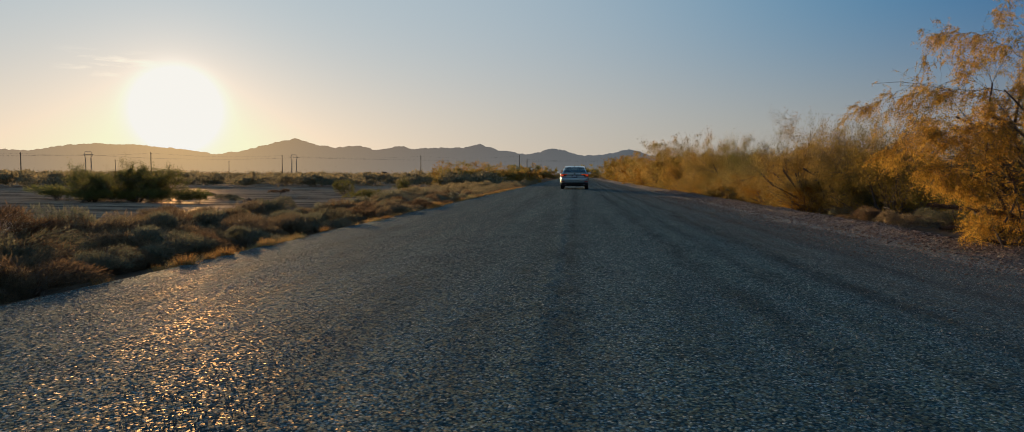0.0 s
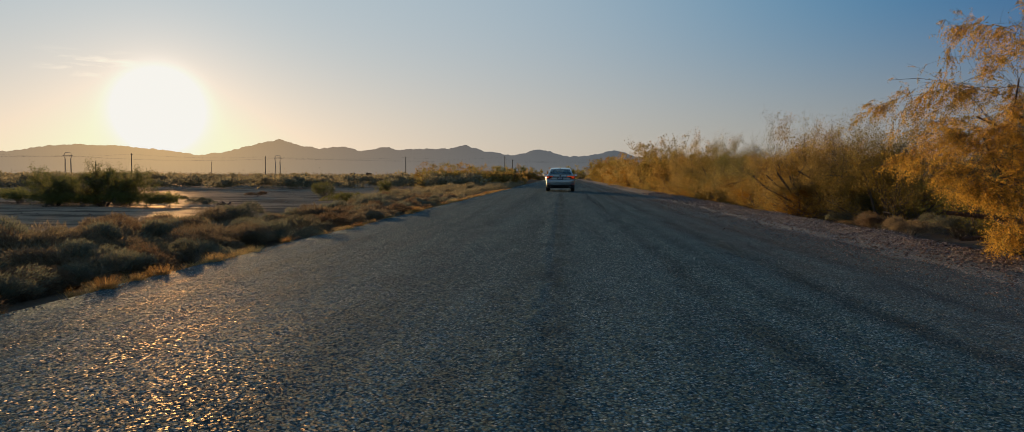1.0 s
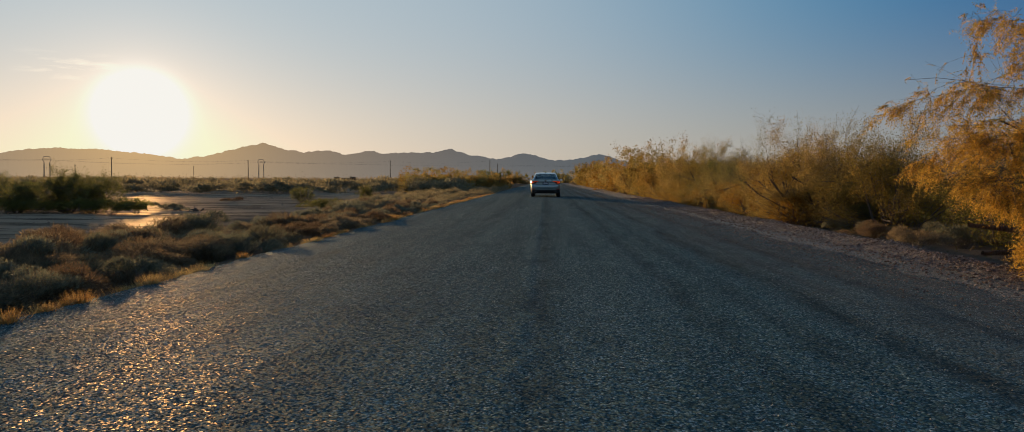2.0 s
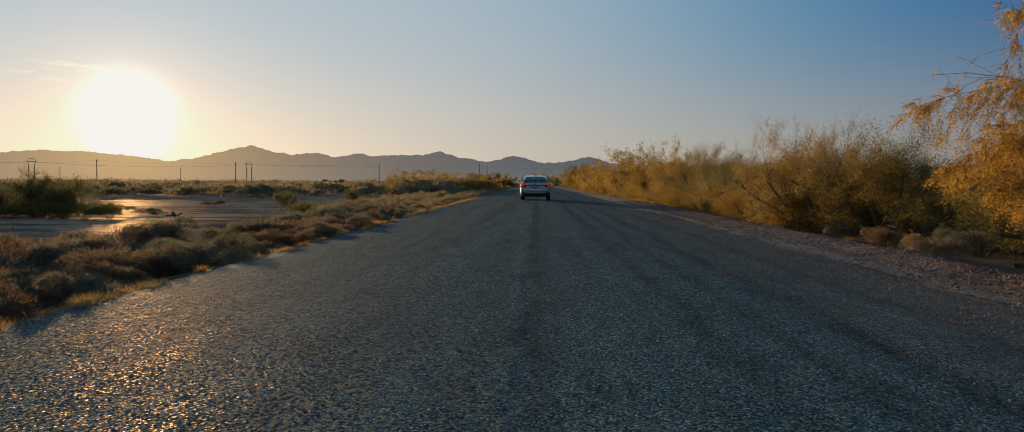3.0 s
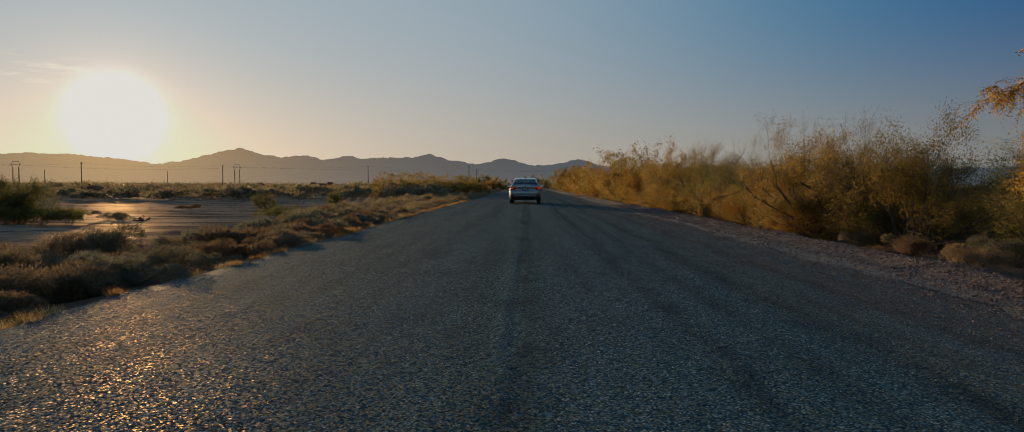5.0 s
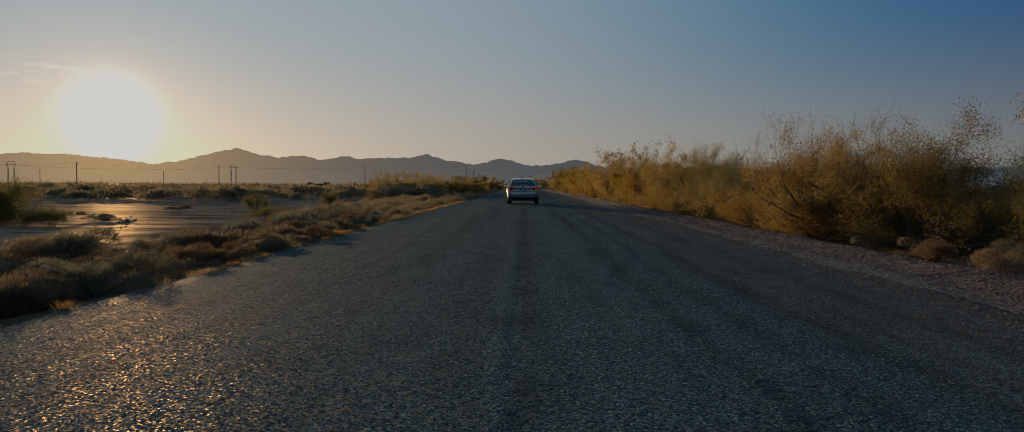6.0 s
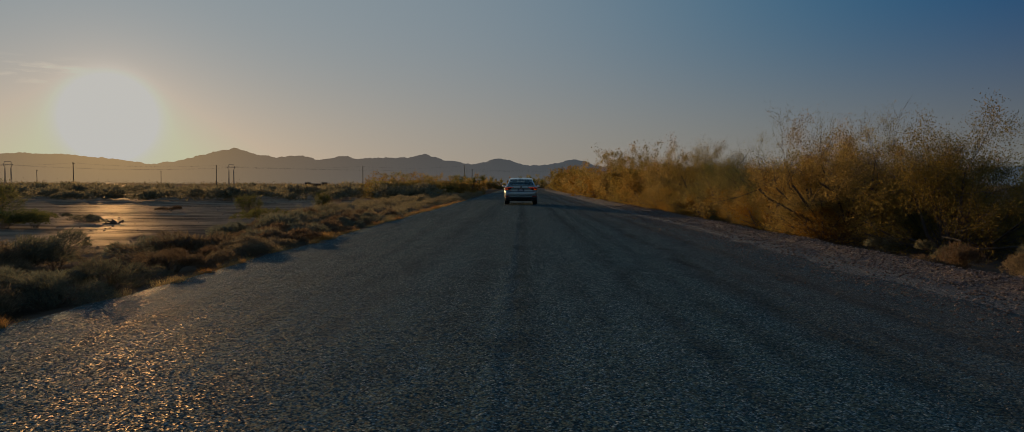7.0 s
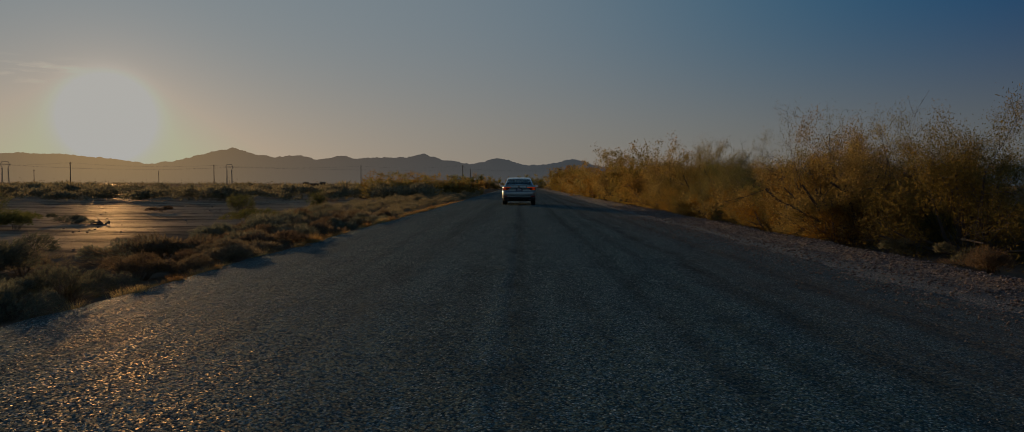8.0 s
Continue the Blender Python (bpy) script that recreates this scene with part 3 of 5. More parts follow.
def shrub_parts(seed, radius, height, blades_n, leaf, mat, lumps=7, stems=34):
    """A low dome-shaped desert shrub: stems fanning out of the root and a lumpy shell of fine leaves."""
    rng = np.random.default_rng(seed)
    cs = np.stack([rng.normal(0, 0.42, lumps) * radius, rng.normal(0, 0.42, lumps) * radius, rng.uniform(0.12, 0.58, lumps) * height], 1)
    rs = rng.uniform(0.3, 0.52, lumps) * min(radius, height * 1.3)
    k = rng.integers(0, lumps, blades_n)
    d = rng.normal(0, 1, (blades_n, 3))
    d /= np.linalg.norm(d, axis=1, keepdims=True)
    d[:, 2] = np.abs(d[:, 2]) * 0.9 + 0.05 * rng.normal(0, 1, blades_n)
    depth = rng.uniform(0.35, 1.0, blades_n) ** 0.5
    pts = cs[k] + d * (rs[k] * depth)[:, None]
    pts[:, 2] = np.maximum(pts[:, 2], 0.01)
    out = pts - np.array([0, 0, -0.1 * height])
    v, f = slivers(rng, pts, out, leaf[0], leaf[1], 0.45)
    crown = mesh_data("foliage", v, f, mat)
    lines = []
    for _ in range(stems):
        a = pts[int(rng.integers(0, blades_n))]
        tip = Vector(a) * rng.uniform(0.95, 1.18)
        mid = Vector((tip.x * 0.4, tip.y * 0.4, tip.z * 0.6)) + Vector(rng.normal(0, 0.02, 3))
        lines.append([(Vector((rng.normal(0, 0.04), rng.normal(0, 0.04), -0.04)), 0.008), (mid, 0.005), (tip, 0.0015)])
    v, f = tubes(lines, 3)
    return mesh_data("woody_stem", v, f, M["twig"], True), crown


def tuft_mesh(seed, n=80, height=0.22):
    rng = np.random.default_rng(seed)
    a = rng.uniform(0, 2 * math.pi, n)
    r = np.abs(rng.normal(0, 0.06, n))
    c = np.stack([np.cos(a) * r, np.sin(a) * r, np.full(n, -0.02)], 1)
    d = np.stack([np.cos(a) * 0.4, np.sin(a) * 0.4, np.ones(n)], 1)
    v, f = slivers(rng, c, d, height, 0.007, 0.25)
    return mesh_data("grass_tuft", v, f, M["straw"])


def stand(x, y, turn=0.0, size=1.0, sink=0.02, tall=1.0):
    return Matrix.LocRotScale((x, y, ground_z(x, y) - sink), Euler((0, 0, turn)), (size, size, size * tall))


def mesquite_parts(seed, leaves, leaf, mat, forks=4, thinnest=0.0, bare=0.0, stems=8):
    """The meshes of one mesquite, one metre high to its topmost twigs: many stems from the root, arching out and up,
    feathery leaflets down to the ground and thin bare twigs standing out above."""
    rng = np.random.default_rng(seed)
    lines, last = grow(rng, stems, 2.9, 1.15, 4, forks, 0.24, 0.035, 0.055, shrink=(0.42, 0.7))
    # low side branches that fill the skirt
    start = []
    for k in range(stems * 2):
        a = 2 * math.pi * k / (stems * 2) + rng.uniform(-0.3, 0.3)
        start.append((Vector((math.cos(a) * 0.1, math.sin(a) * 0.1, 0.05)), Vector((math.cos(a), math.sin(a), rng.uniform(0.15, 0.6))).normalized(), rng.uniform(0.9, 1.6), 0.025))
    skirt, _ = grow(rng, 0, 1.0, 1.0, 3, 3 if thinnest == 0 else 2, 0.16, 0.04, 0.025, start=start, shrink=(0.4, 0.65))
    lines = [[(Vector((p.x, p.y, max(p.z, -0.05))), r) for p, r in line] for line in lines + skirt]
    top = float(np.quantile([line[-1][0].z for line in lines], 0.995))
    k = 1.0 / top
    lines = [[(p * k, r * k) for p, r in line] for line in lines]
    # upright whips at the crown's rim
    tips = [line for line in lines if line[-1][0].z > 0.55]
    whips = []
    for i in rng.choice(len(tips), min(len(tips), 50 if thinnest == 0 else 24), replace=False):
        p, d = tips[i][-1][0].copy(), (tips[i][-1][0] - tips[i][-2][0]).normalized()
        whip = [(p.copy(), 0.0012)]
        for _ in range(3):
            d = (d + Vector(rng.normal(0, 0.45, 3)) + Vector((0, 0, 0.08))).normalized()
            p = p + d * rng.uniform(0.012, 0.03)
            whip.append((p.copy(), 0.0008))
        whips.append(whip)
    kept = thinned(lines, thinnest * k)
    v, f = tubes([line for line in kept if line[0][1] > 0.016 * k], 4)
    limbs = mesh_data("trunk", v, f, M["bark"], True)
    v, f = tubes([[(p, r * 0.6) for p, r in line] for line in kept if line[0][1] <= 0.016 * k] + whips, 3)
    twigs = mesh_data("twig_spray", v, f, M["bark"], True)
    outer = lines[len(lines) // 4:]
    pts, dirs = along(rng, outer, leaves, 0.036, 0.7)
    z = pts[:, 2]
    keep = (z > 0.02) & (rng.uniform(0, 1, len(z)) > bare + (0.25 - bare) * np.clip((z - 0.78) / 0.3, 0, 1))
    pts, dirs = pts[keep], dirs[keep]
    small = np.clip(1.6 - pts[:, 2], 0.82, 1.0) * k
    v, f = slivers(rng, pts, dirs, leaf[0] * small, leaf[1] * small, 0.8, 0.15)
    return limbs, mesh_data("crown", v, f, mat), twigs


def build_hedge():
    """Mesquite trees in a ragged row along the gravel bank."""
    tints = (M["mesquite"], M["olive"], M["mesquite"], M["green"], M["olive"])
    seeds = (54, 47, 55, 43, 58)
    near_kinds = [mesquite_parts(seeds[k], 46000, (0.04, 0.0125), tints[k]) for k in range(5)]
    near_kinds.append(mesquite_parts(61, 26000, (0.04, 0.012), M["olive"], bare=0.3, stems=9))
    far_kinds = [mesquite_parts(seeds[k], 10000, (0.08, 0.03), tints[k], 3, 0.016) for k in range(5)]
    far_kinds.append(mesquite_parts(61, 7000, (0.075, 0.026), M["olive"], 3, 0.012, bare=0.3))
    low_kinds = [mesquite_parts(seeds[k] + 20, 14000, (0.065, 0.018), tints[k], 3, 0.01) for k in range(5)]
    distant_kinds = [mesquite_parts(seeds[k], 3200, (0.17, 0.062), tints[k], 3, 0.022) for k in range(5)]
    rng = np.random.default_rng(7)
    # the row seen closest: x, y, height, spread against height, kind
    front = [(9.9, 16.6, 2.4, 1.0, 3), (10.6, 19.8, 2.8, 1.0, 1), (9.7, 23.2, 3.3, 0.95, 4), (10.9, 26.2, 3.3, 0.95, 1), (8.9, 27.9, 3.65, 0.8, 5), (8.5, 26.9, 2.9, 1.12, 0), (9.9, 30.0, 3.7, 0.9, 5), (9.6, 28.6, 3.3, 0.95, 2), (8.4, 30.2, 2.2, 1.0, 2),
             (10.6, 32.8, 2.3, 1.2, 1), (9.8, 36.2, 2.3, 1.1, 3), (9.0, 39.6, 3.2, 1.0, 1), (10.4, 41.5, 3.8, 1.0, 5), (9.2, 43.4, 3.75, 1.0, 4), (8.6, 46.5, 3.4, 1.0, 0), (9.6, 49.5, 3.9, 1.0, 2), (8.4, 52.0, 3.7, 1.0, 0)]
    y = 55.5
    while y < 215:
        front.append((7.6 + 0.014 * y + rng.uniform(-0.3, 0.9), y, (3.35 + 0.009 * y) * rng.uniform(0.85, 1.12), rng.uniform(0.9, 1.15), int(rng.choice([0, 0, 2, 2, 1, 4, 5]))))
        y += rng.uniform(2.6, 3.6) * (1 + y / 160)
    # a second row behind
    for y in np.arange(14.0, 70, 3.4):
        front.append((13.2 + rng.uniform(-0.9, 1.4), y + rng.uniform(-1, 1), rng.uniform(2.5, 3.1), 1.1, int(rng.choice([1, 3, 4, 0]))))
    # low bushes at the foot of the row
    for y in np.arange(25.5, 62, 2.1):
        front.append((7.75 + rng.uniform(-0.25, 0.5), y + rng.uniform(-0.5, 0.5), rng.uniform(1.0, 1.6), 1.15, int(rng.choice([0, 2, 1, 4]))))
    words = ("yellowing mesquite tree with thin dark limbs beside the gravel shoulder", "dusty olive mesquite tree in the row beside the road", "yellowing mesquite tree with thin dark limbs beside the gravel shoulder",
             "green mesquite tree in the row beside the road", "dusty olive mesquite tree in the row beside the road", "sparse mesquite tree with bare grey twigs above a thin crown")
    for x, y, h, wide, k in front:
        limbs, crown, twigs = (low_kinds if y < 30 and x > 12 or h < 1.7 and y < 48 else near_kinds if y < 48 and x < 12 else far_kinds if y < 85 or k == 5 else distant_kinds)[k]
        plant("mesquite_tree", words[k], "tree", "mesquites along the road", limbs, crown,
              Matrix.LocRotScale((x, y, ground_z(x, y) - 0.03), Euler((0, 0, rng.uniform(0, 6.28))), (h * wide * 0.92, h * wide * 0.92, h)), twigs=twigs)
    # trees that close the road's far end, and a grove beyond the left verge
    for k in range(16):
        x = -20 + k * 3.4 + rng.uniform(-1, 1)
        limbs, crown, twigs = distant_kinds[int(rng.integers(0, 5))]
        h = rng.uniform(3.2, 4.6)
        plant("mesquite_tree", "distant yellow mesquite tree where the road ends", "tree", "trees at the road's end", limbs, crown, stand(x, 238 + rng.uniform(-14, 14), rng.uniform(0, 6), h), twigs=twigs)
    for k in range(24):
        limbs, crown, twigs = distant_kinds[int(rng.integers(0, 3))]
        plant("mesquite_tree", "yellow mesquite tree in a grove on the open plain", "tree", "grove on the plain", limbs, crown,
              stand(-6.8 - rng.uniform(0, 9), 82 + k * 1.6 + rng.uniform(-3, 3), rng.uniform(0, 6), rng.uniform(3.3, 4.0), 0.03, 0.72), twigs=twigs)


def build_golden_tree():
    """The large golden tree whose branches hang out towards the road."""
    rng = np.random.default_rng(21)
    start = []
    root = Vector((8.5, 12.6, -0.42))
    # limbs: heading, length, radius
    for d, ln, r in (((-0.75, -0.25, 0.75), 2.5, 0.09), ((-0.9, -0.05, 0.5), 2.7, 0.08), ((-0.6, -0.35, 1.0), 2.8, 0.08), ((-0.35, -0.2, 1.1), 2.7, 0.09), ((-0.55, -0.1, 0.95), 3.0, 0.08),
                     ((-0.85, -0.4, 0.22), 2.1, 0.06), ((-0.9, -0.3, 0.1), 2.0, 0.06), ((-0.9, 0.0, 0.2), 2.0, 0.06), ((-0.5, 0.25, 0.8), 2.2, 0.06), ((0.6, 0.2, 0.9), 2.3, 0.07),
                     ((0.2, -0.5, 0.8), 2.2, 0.06), ((-0.95, -0.2, 0.62), 3.1, 0.07), ((-0.8, 0.05, 0.7), 2.6, 0.07)):
        start.append((root.copy(), Vector(d).normalized(), ln, r))
    def reach_out(y, z):
        """How far the crown comes out towards the road, fullest at two metres up."""
        k = 0.72 if z < 0.5 else 0.72 - 0.16 * smoothstep(0.5, 1.2, z) - 0.07 * smoothstep(1.3, 1.9, z) + 0.14 * smoothstep(2.2, 2.9, z)
        return k * (y - 3.6) + 0.3 * noise.noise(Vector((y * 1.3, z * 2.2, 4)))

    def inside(p):
        airy = -0.12 if p.z < 1.5 else -0.02
        out, up = p.x * 12.3 / p.y, 0.93 + (p.z - 0.93) * 12.3 / p.y
        if up > 1.8 + 1.0 * (out - 4.1) - 0.45 * max(0.0, out - 5.4) + 0.3 * noise.noise(Vector((p.x * 1.5, p.y, 9))):
            return False
        return p.z > 0.02 and p.x > reach_out(p.y, p.z) and noise.noise(Vector((p.x * 1.7, p.y * 1.7, p.z * 2.1))) > airy

    # long drooping branches towards the road
    for p, d, ln in (((6.6, 12.2, 2.15), (-1, -0.1, 0.12), 2.5), ((6.8, 12.0, 1.6), (-1, -0.1, 0.0), 1.8), ((6.6, 11.8, 1.2), (-1, -0.2, -0.05), 1.5),
                     ((6.7, 11.7, 0.7), (-1, -0.2, -0.1), 1.2), ((6.9, 11.9, 2.0), (-1, -0.25, 0.3), 1.9), ((7.0, 12.2, 1.0), (-1, 0.0, 0.1), 1.6)):
        start.append((Vector(p), Vector(d).normalized(), ln * 0.8, 0.012))
    lines, last = grow(rng, 0, 0, 0, 4, 6, 0.13, -0.02, 0, start, (0.45, 0.72), lambda q: q.x > reach_out(q.y, q.z))

    lines = [[(Vector((p.x, p.y, max(p.z, -0.25))), r) for p, r in line] for line in lines]
    t = thing("golden_tree", "large golden-leaved tree with drooping feathery branches beside the road", "tree")
    v, f = tubes([l for l in lines if l[0][1] > 0.02], 6)
    part("trunk", mesh_data("trunk", v, f, M["bark"], True), None, t)
    fine = [l for l in lines if l[0][1] <= 0.02 and inside(l[-1][0])]
    # feathery sprays: a thin drooping stalk with leaflets in two rows
    n = 11500
    pts, dirs = along(rng, fine, n, 0.02)
    # two long outer branches arch over and droop at the tip
    arms = []
    for a, b, c in (((6.9, 12.3, 2.25), (5.5, 12.1, 2.4), (4.4, 12.0, 2.0)), ((7.2, 12.6, 2.8), (6.2, 12.3, 3.4), (5.6, 12.1, 3.1)), ((6.8, 11.9, 1.7), (5.4, 11.7, 1.75), (4.6, 11.6, 1.3))):
        a, b, c = Vector(a), Vector(b), Vector(c)
        arm = [(a.lerp(b, s).lerp(b.lerp(c, s), s) + Vector(rng.normal(0, 0.015, 3)), 0.012 * (1 - s) + 0.002) for s in [k / 12 for k in range(13)]]
        arms.append(arm)
        for k in range(2, 13):
            for _ in range(2):
                d = Vector((-0.8, rng.normal(0, 0.5), rng.normal(-0.25, 0.4))).normalized() * rng.uniform(0.12, 0.4)
                arms.append([(arm[k][0].copy(), 0.003), (arm[k][0] + d * 0.5, 0.0025), (arm[k][0] + d - Vector((0, 0, 0.04)), 0.0015)])
    fine += arms
    more, more_dirs = along(rng, arms, 900, 0.015)
    keep = np.array([inside(Vector(p)) for p in pts])
    pts, dirs = np.concatenate([pts[keep], more]), np.concatenate([dirs[keep], more_dirs])
    n = len(pts)
    hang = dirs / np.maximum(1e-6, np.linalg.norm(dirs, axis=1, keepdims=True)) + rng.normal(0, 0.5, (n, 3)) + np.array([-0.1, 0, -0.55])
    hang /= np.linalg.norm(hang, axis=1, keepdims=True)
    side = np.cross(hang, rng.normal(0, 1, (n, 3)))
    side /= np.linalg.norm(side, axis=1, keepdims=True)
    reach = rng.uniform(0.10, 0.24, n)
    vs, fs = [], []
    for k in range(6):
        s = (k + 0.8) / 6
        at = pts + hang * (reach * s)[:, None] + np.array([0, 0, -0.05]) * s * s
        for w in (-1, 1):
            d = hang * 0.65 + side * w + np.array([0, 0, -0.35])
            v, f = slivers(rng, at, d, 0.047 * (1.15 - 0.5 * s), 0.0095, 0.18)
            vs.append(v)
            fs.append(f + sum(len(q) for q in vs[:-1]))
    part("crown", mesh_data("crown", np.concatenate(vs), np.concatenate(fs), M["gold"]), None, t)
    stalk = [[(Vector(p), 0.002), (Vector(p + h * r), 0.001)] for p, h, r in zip(pts[::2], hang[::2], reach[::2])]
    fine = [[(p, r * 0.55) for p, r in line] for line in fine]
    v, f = tubes(fine + stalk, 3)
    part("twig_spray", mesh_data("twig_spray", v, f, M["bark"], True), None, t)


def build_left_verge():
    rng = np.random.default_rng(3)
    mats = (M["sage"], M["rust"], M["sage"], M["sage"], M["rust"], M["green"])
    near_kinds = [shrub_parts(100 + k, 0.6, 0.6, 5600, (0.052, 0.009), mats[k], 6 + k, 60) for k in range(6)]
    far_kinds = [shrub_parts(100 + k, 0.6, 0.6, 2500, (0.075, 0.016), mats[k], 6 + k, 14) for k in range(6)]
    words = ("grey-green dome-shaped desert shrub on the verge", "dry brown desert shrub on the verge", "low grey sage bush with fine twigs", "rounded grey-green saltbush on bare soil", "rusty brown bush with dry twigs", "olive green desert bush")

    def put(x, y, s, k, group, tall=1.0):
        stem, leaves = (near_kinds if math.hypot(x, y) < 21 else far_kinds)[k]
        plant("desert_shrub", words[k], "shrub", group, stem, leaves, stand(x, y, rng.uniform(0, 6.28), s, 0.03, tall), "woody_stem", "foliage")

    # dense belt along the road
    y = 3.0
    while y < 36:
        for i in range(5 if y < 20 else 4):
            x = -5.0 - i * 0.75 - rng.uniform(0, 0.6)
            if fbm(x, y, 0.22, 11.0) > -0.6:
                s, tall = rng.uniform(0.95, 1.6) * (0.7 if i == 0 else 1.0), rng.uniform(0.75, 1.1)
                # the shrubs rise away from the road, out of a shallow ditch
                tall = min(tall, (0.40 + 0.145 * (LEFT - x)) / (0.62 * s))
                put(x, y + rng.uniform(-0.4, 0.4), s, int(rng.choice([0, 1, 1, 2, 3, 4, 4])), "shrubs along the verge", tall)
        y += rng.uniform(0.6, 0.8) * (1 + y / 60)
    # single shrubs on the open flat
    for _ in range(60):
        x, y = -rng.uniform(11, 44), rng.uniform(14, 66)
        if fbm(x, y, 0.06, 4.0) > 0.3:
            put(x, y, rng.uniform(0.5, 1.4), int(rng.integers(0, 6)), "shrubs on the flat", rng.uniform(0.5, 0.8))
    # belt of bushes across the middle distance
    vs, fs, base = [], [], 0
    shapes = []
    for k in (0, 1, 3, 5):
        me = shrub_parts(120 + k, 0.6, 0.6, 560, (0.08, 0.055), mats[k], 6 + k, 4)[1]
        co = np.empty(len(me.vertices) * 3)
        me.vertices.foreach_get("co", co)
        shapes.append(co.reshape(-1, 3))
    fine_shapes = []
    for k in (0, 1, 3, 4):
        me = far_kinds[k][1]
        co = np.empty(len(me.vertices) * 3)
        me.vertices.foreach_get("co", co)
        fine_shapes.append(co.reshape(-1, 3)[:2400])
    for k in range(580):
        r = rng.uniform(74, 165)
        a = radians(rng.uniform(7, 46))
        x, y = -math.sin(a) * r, math.cos(a) * r
        if k >= 420:
            x, y = -5.2 - 5.0 * rng.uniform(), rng.uniform(35, 100)
        if k >= 420 or fbm(x, y, 0.035, 9.0) > -0.15 and x < -9:
            s, t = rng.uniform(1.5, 3.5) if k < 420 else rng.uniform(0.9, 1.5), rng.uniform(0, 6.28)
            q = (shapes if k < 420 else fine_shapes)[int(rng.integers(0, 4))] * np.array([s, s, s * rng.uniform(0.7, 1.0)])
            c, d = math.cos(t), math.sin(t)
            vs.append(np.stack([q[:, 0] * c - q[:, 1] * d + x, q[:, 0] * d + q[:, 1] * c + y, q[:, 2] + ground_z(x, y) - 0.03], 1))
            fs.append(np.arange(len(q)).reshape(-1, 3) + base)
            base += len(q)
    tagged(new("middle_scrub", mesh_data("middle_scrub", np.concatenate(vs), np.concatenate(fs), M["dusty"])), "grey-green and olive bushes across the middle distance", "scrub", kind="stuff")
    # right verge: a few low bushes in front of the trees
    for x, y, s, k in ((7.2, 18.75, 0.9, 4), (7.15, 16.8, 0.95, 1), (8.3, 15.2, 0.8, 4), (8.6, 21.8, 0.9, 3), (9.2, 18.8, 1.1, 0), (8.8, 13.5, 1.0, 0), (7.9, 12.9, 0.7, 2), (10.0, 16.2, 1.3, 5), (10.3, 14.0, 1.2, 0), (8.2, 23.6, 0.8, 2)):
        put(x, y, s, k, "bushes before the trees")
    # the big green shrubs out on the flat
    big = [tree_parts(200 + k, 10, 1.75, 1.0, 4, 4, 9000, (0.06, 0.024), M["green"], bend=0.16, lift=0.03, r0=0.03, off=0.06, low=0.05, thinnest=0.004) for k in range(2)]
    for x, y, s, k in ((-20.2, 32.2, 1.2, 0), (-22.0, 31.6, 1.0, 1), (-21.0, 33.2, 1.15, 1), (-19.3, 32.4, 0.9, 1), (-23.6, 34.0, 0.9, 0), (-15.2, 47.0, 0.7, 0), (-12.4, 52.0, 0.7, 1)):
        plant("creosote_bush", "large green creosote bush with thin upright stems on the flat", "shrub", "large green bushes", big[k][0], big[k][1], stand(x, y, rng.uniform(0, 6), s))
    for x, y, s in ((-18.9, 30.9, 1.6), (-20.2, 30.6, 1.4), (-17.9, 31.4, 1.7), (-21.8, 30.6, 1.5), (-17.4, 32.4, 1.4), (-23.0, 32.4, 1.7), (-24.8, 33.1, 1.6), (-17.4, 36.2, 0.8), (-18.6, 36.8, 1.0), (-10.3, 34.6, 1.5), (-9.4, 36.0, 1.2), (-26.2, 35.0, 1.8), (-22.4, 35.2, 1.6)):
        put(x, y, s, 5 if s > 1.35 else 3, "shrubs on the flat", 0.8)
    # golden grass at the edge of the seal
    tufts = [tuft_mesh(300 + k, 120 + 40 * k, 0.11 + 0.025 * k) for k in range(4)]
    y = 6.5
    while y < 60:
        for _ in range(int(rng.integers(1, 6))):
            x = edge_left(y) - rng.uniform(-0.05, 0.22)
            ob = new("grass_tuft", tufts[int(rng.integers(0, 4))])
            s = rng.uniform(0.5, 1.1)
            s *= 0.8 if y < 12 else 1.0
            yy = y + rng.uniform(-0.25, 0.25)
            ob.matrix_basis = Matrix.LocRotScale((x, yy, max(ground_z(x, yy), road_z(x) - 0.01 if x > edge_left(yy) else -9)), Euler((0, 0, rng.uniform(0, 6))), (s * 1.2, s * 1.2, s))
            tagged(ob, "tuft of dry golden grass at the road's edge", "grass", "grass tufts at the road's edge")
        y += rng.choice([0.3, 0.45, 0.8, 1.4])
    # far scrub out to the foot of the mountains
    n = 60000
    r = 150 * np.exp(rng.uniform(0, 2.4, n))
    a = np.radians(rng.uniform(-50, 62, n))
    clump = rng.integers(0, 2600, n)
    r, a = r[clump], a[clump]
    size = np.minimum(r * rng.uniform(0.004, 0.010, n), 2.4)
    pts = np.stack([-np.sin(a) * r, np.cos(a) * r, np.full(n, -0.4)], 1) + rng.normal(0, 1, (n, 3)) * np.stack([size * 0.8, size * 0.8, size * 0.01], 1)
    pts[:, 2] += np.abs(rng.normal(0, 1, n)) * np.minimum(size * 0.45, 1.1)
    keep = np.abs(pts[:, 0]) > 9
    v, f = blades(rng, pts[keep], np.tile((0.0, 0.0, 0.4), (int(keep.sum()), 1)), 0.8, 0.7, 1.8)
    v = v.reshape(-1, 4, 3)
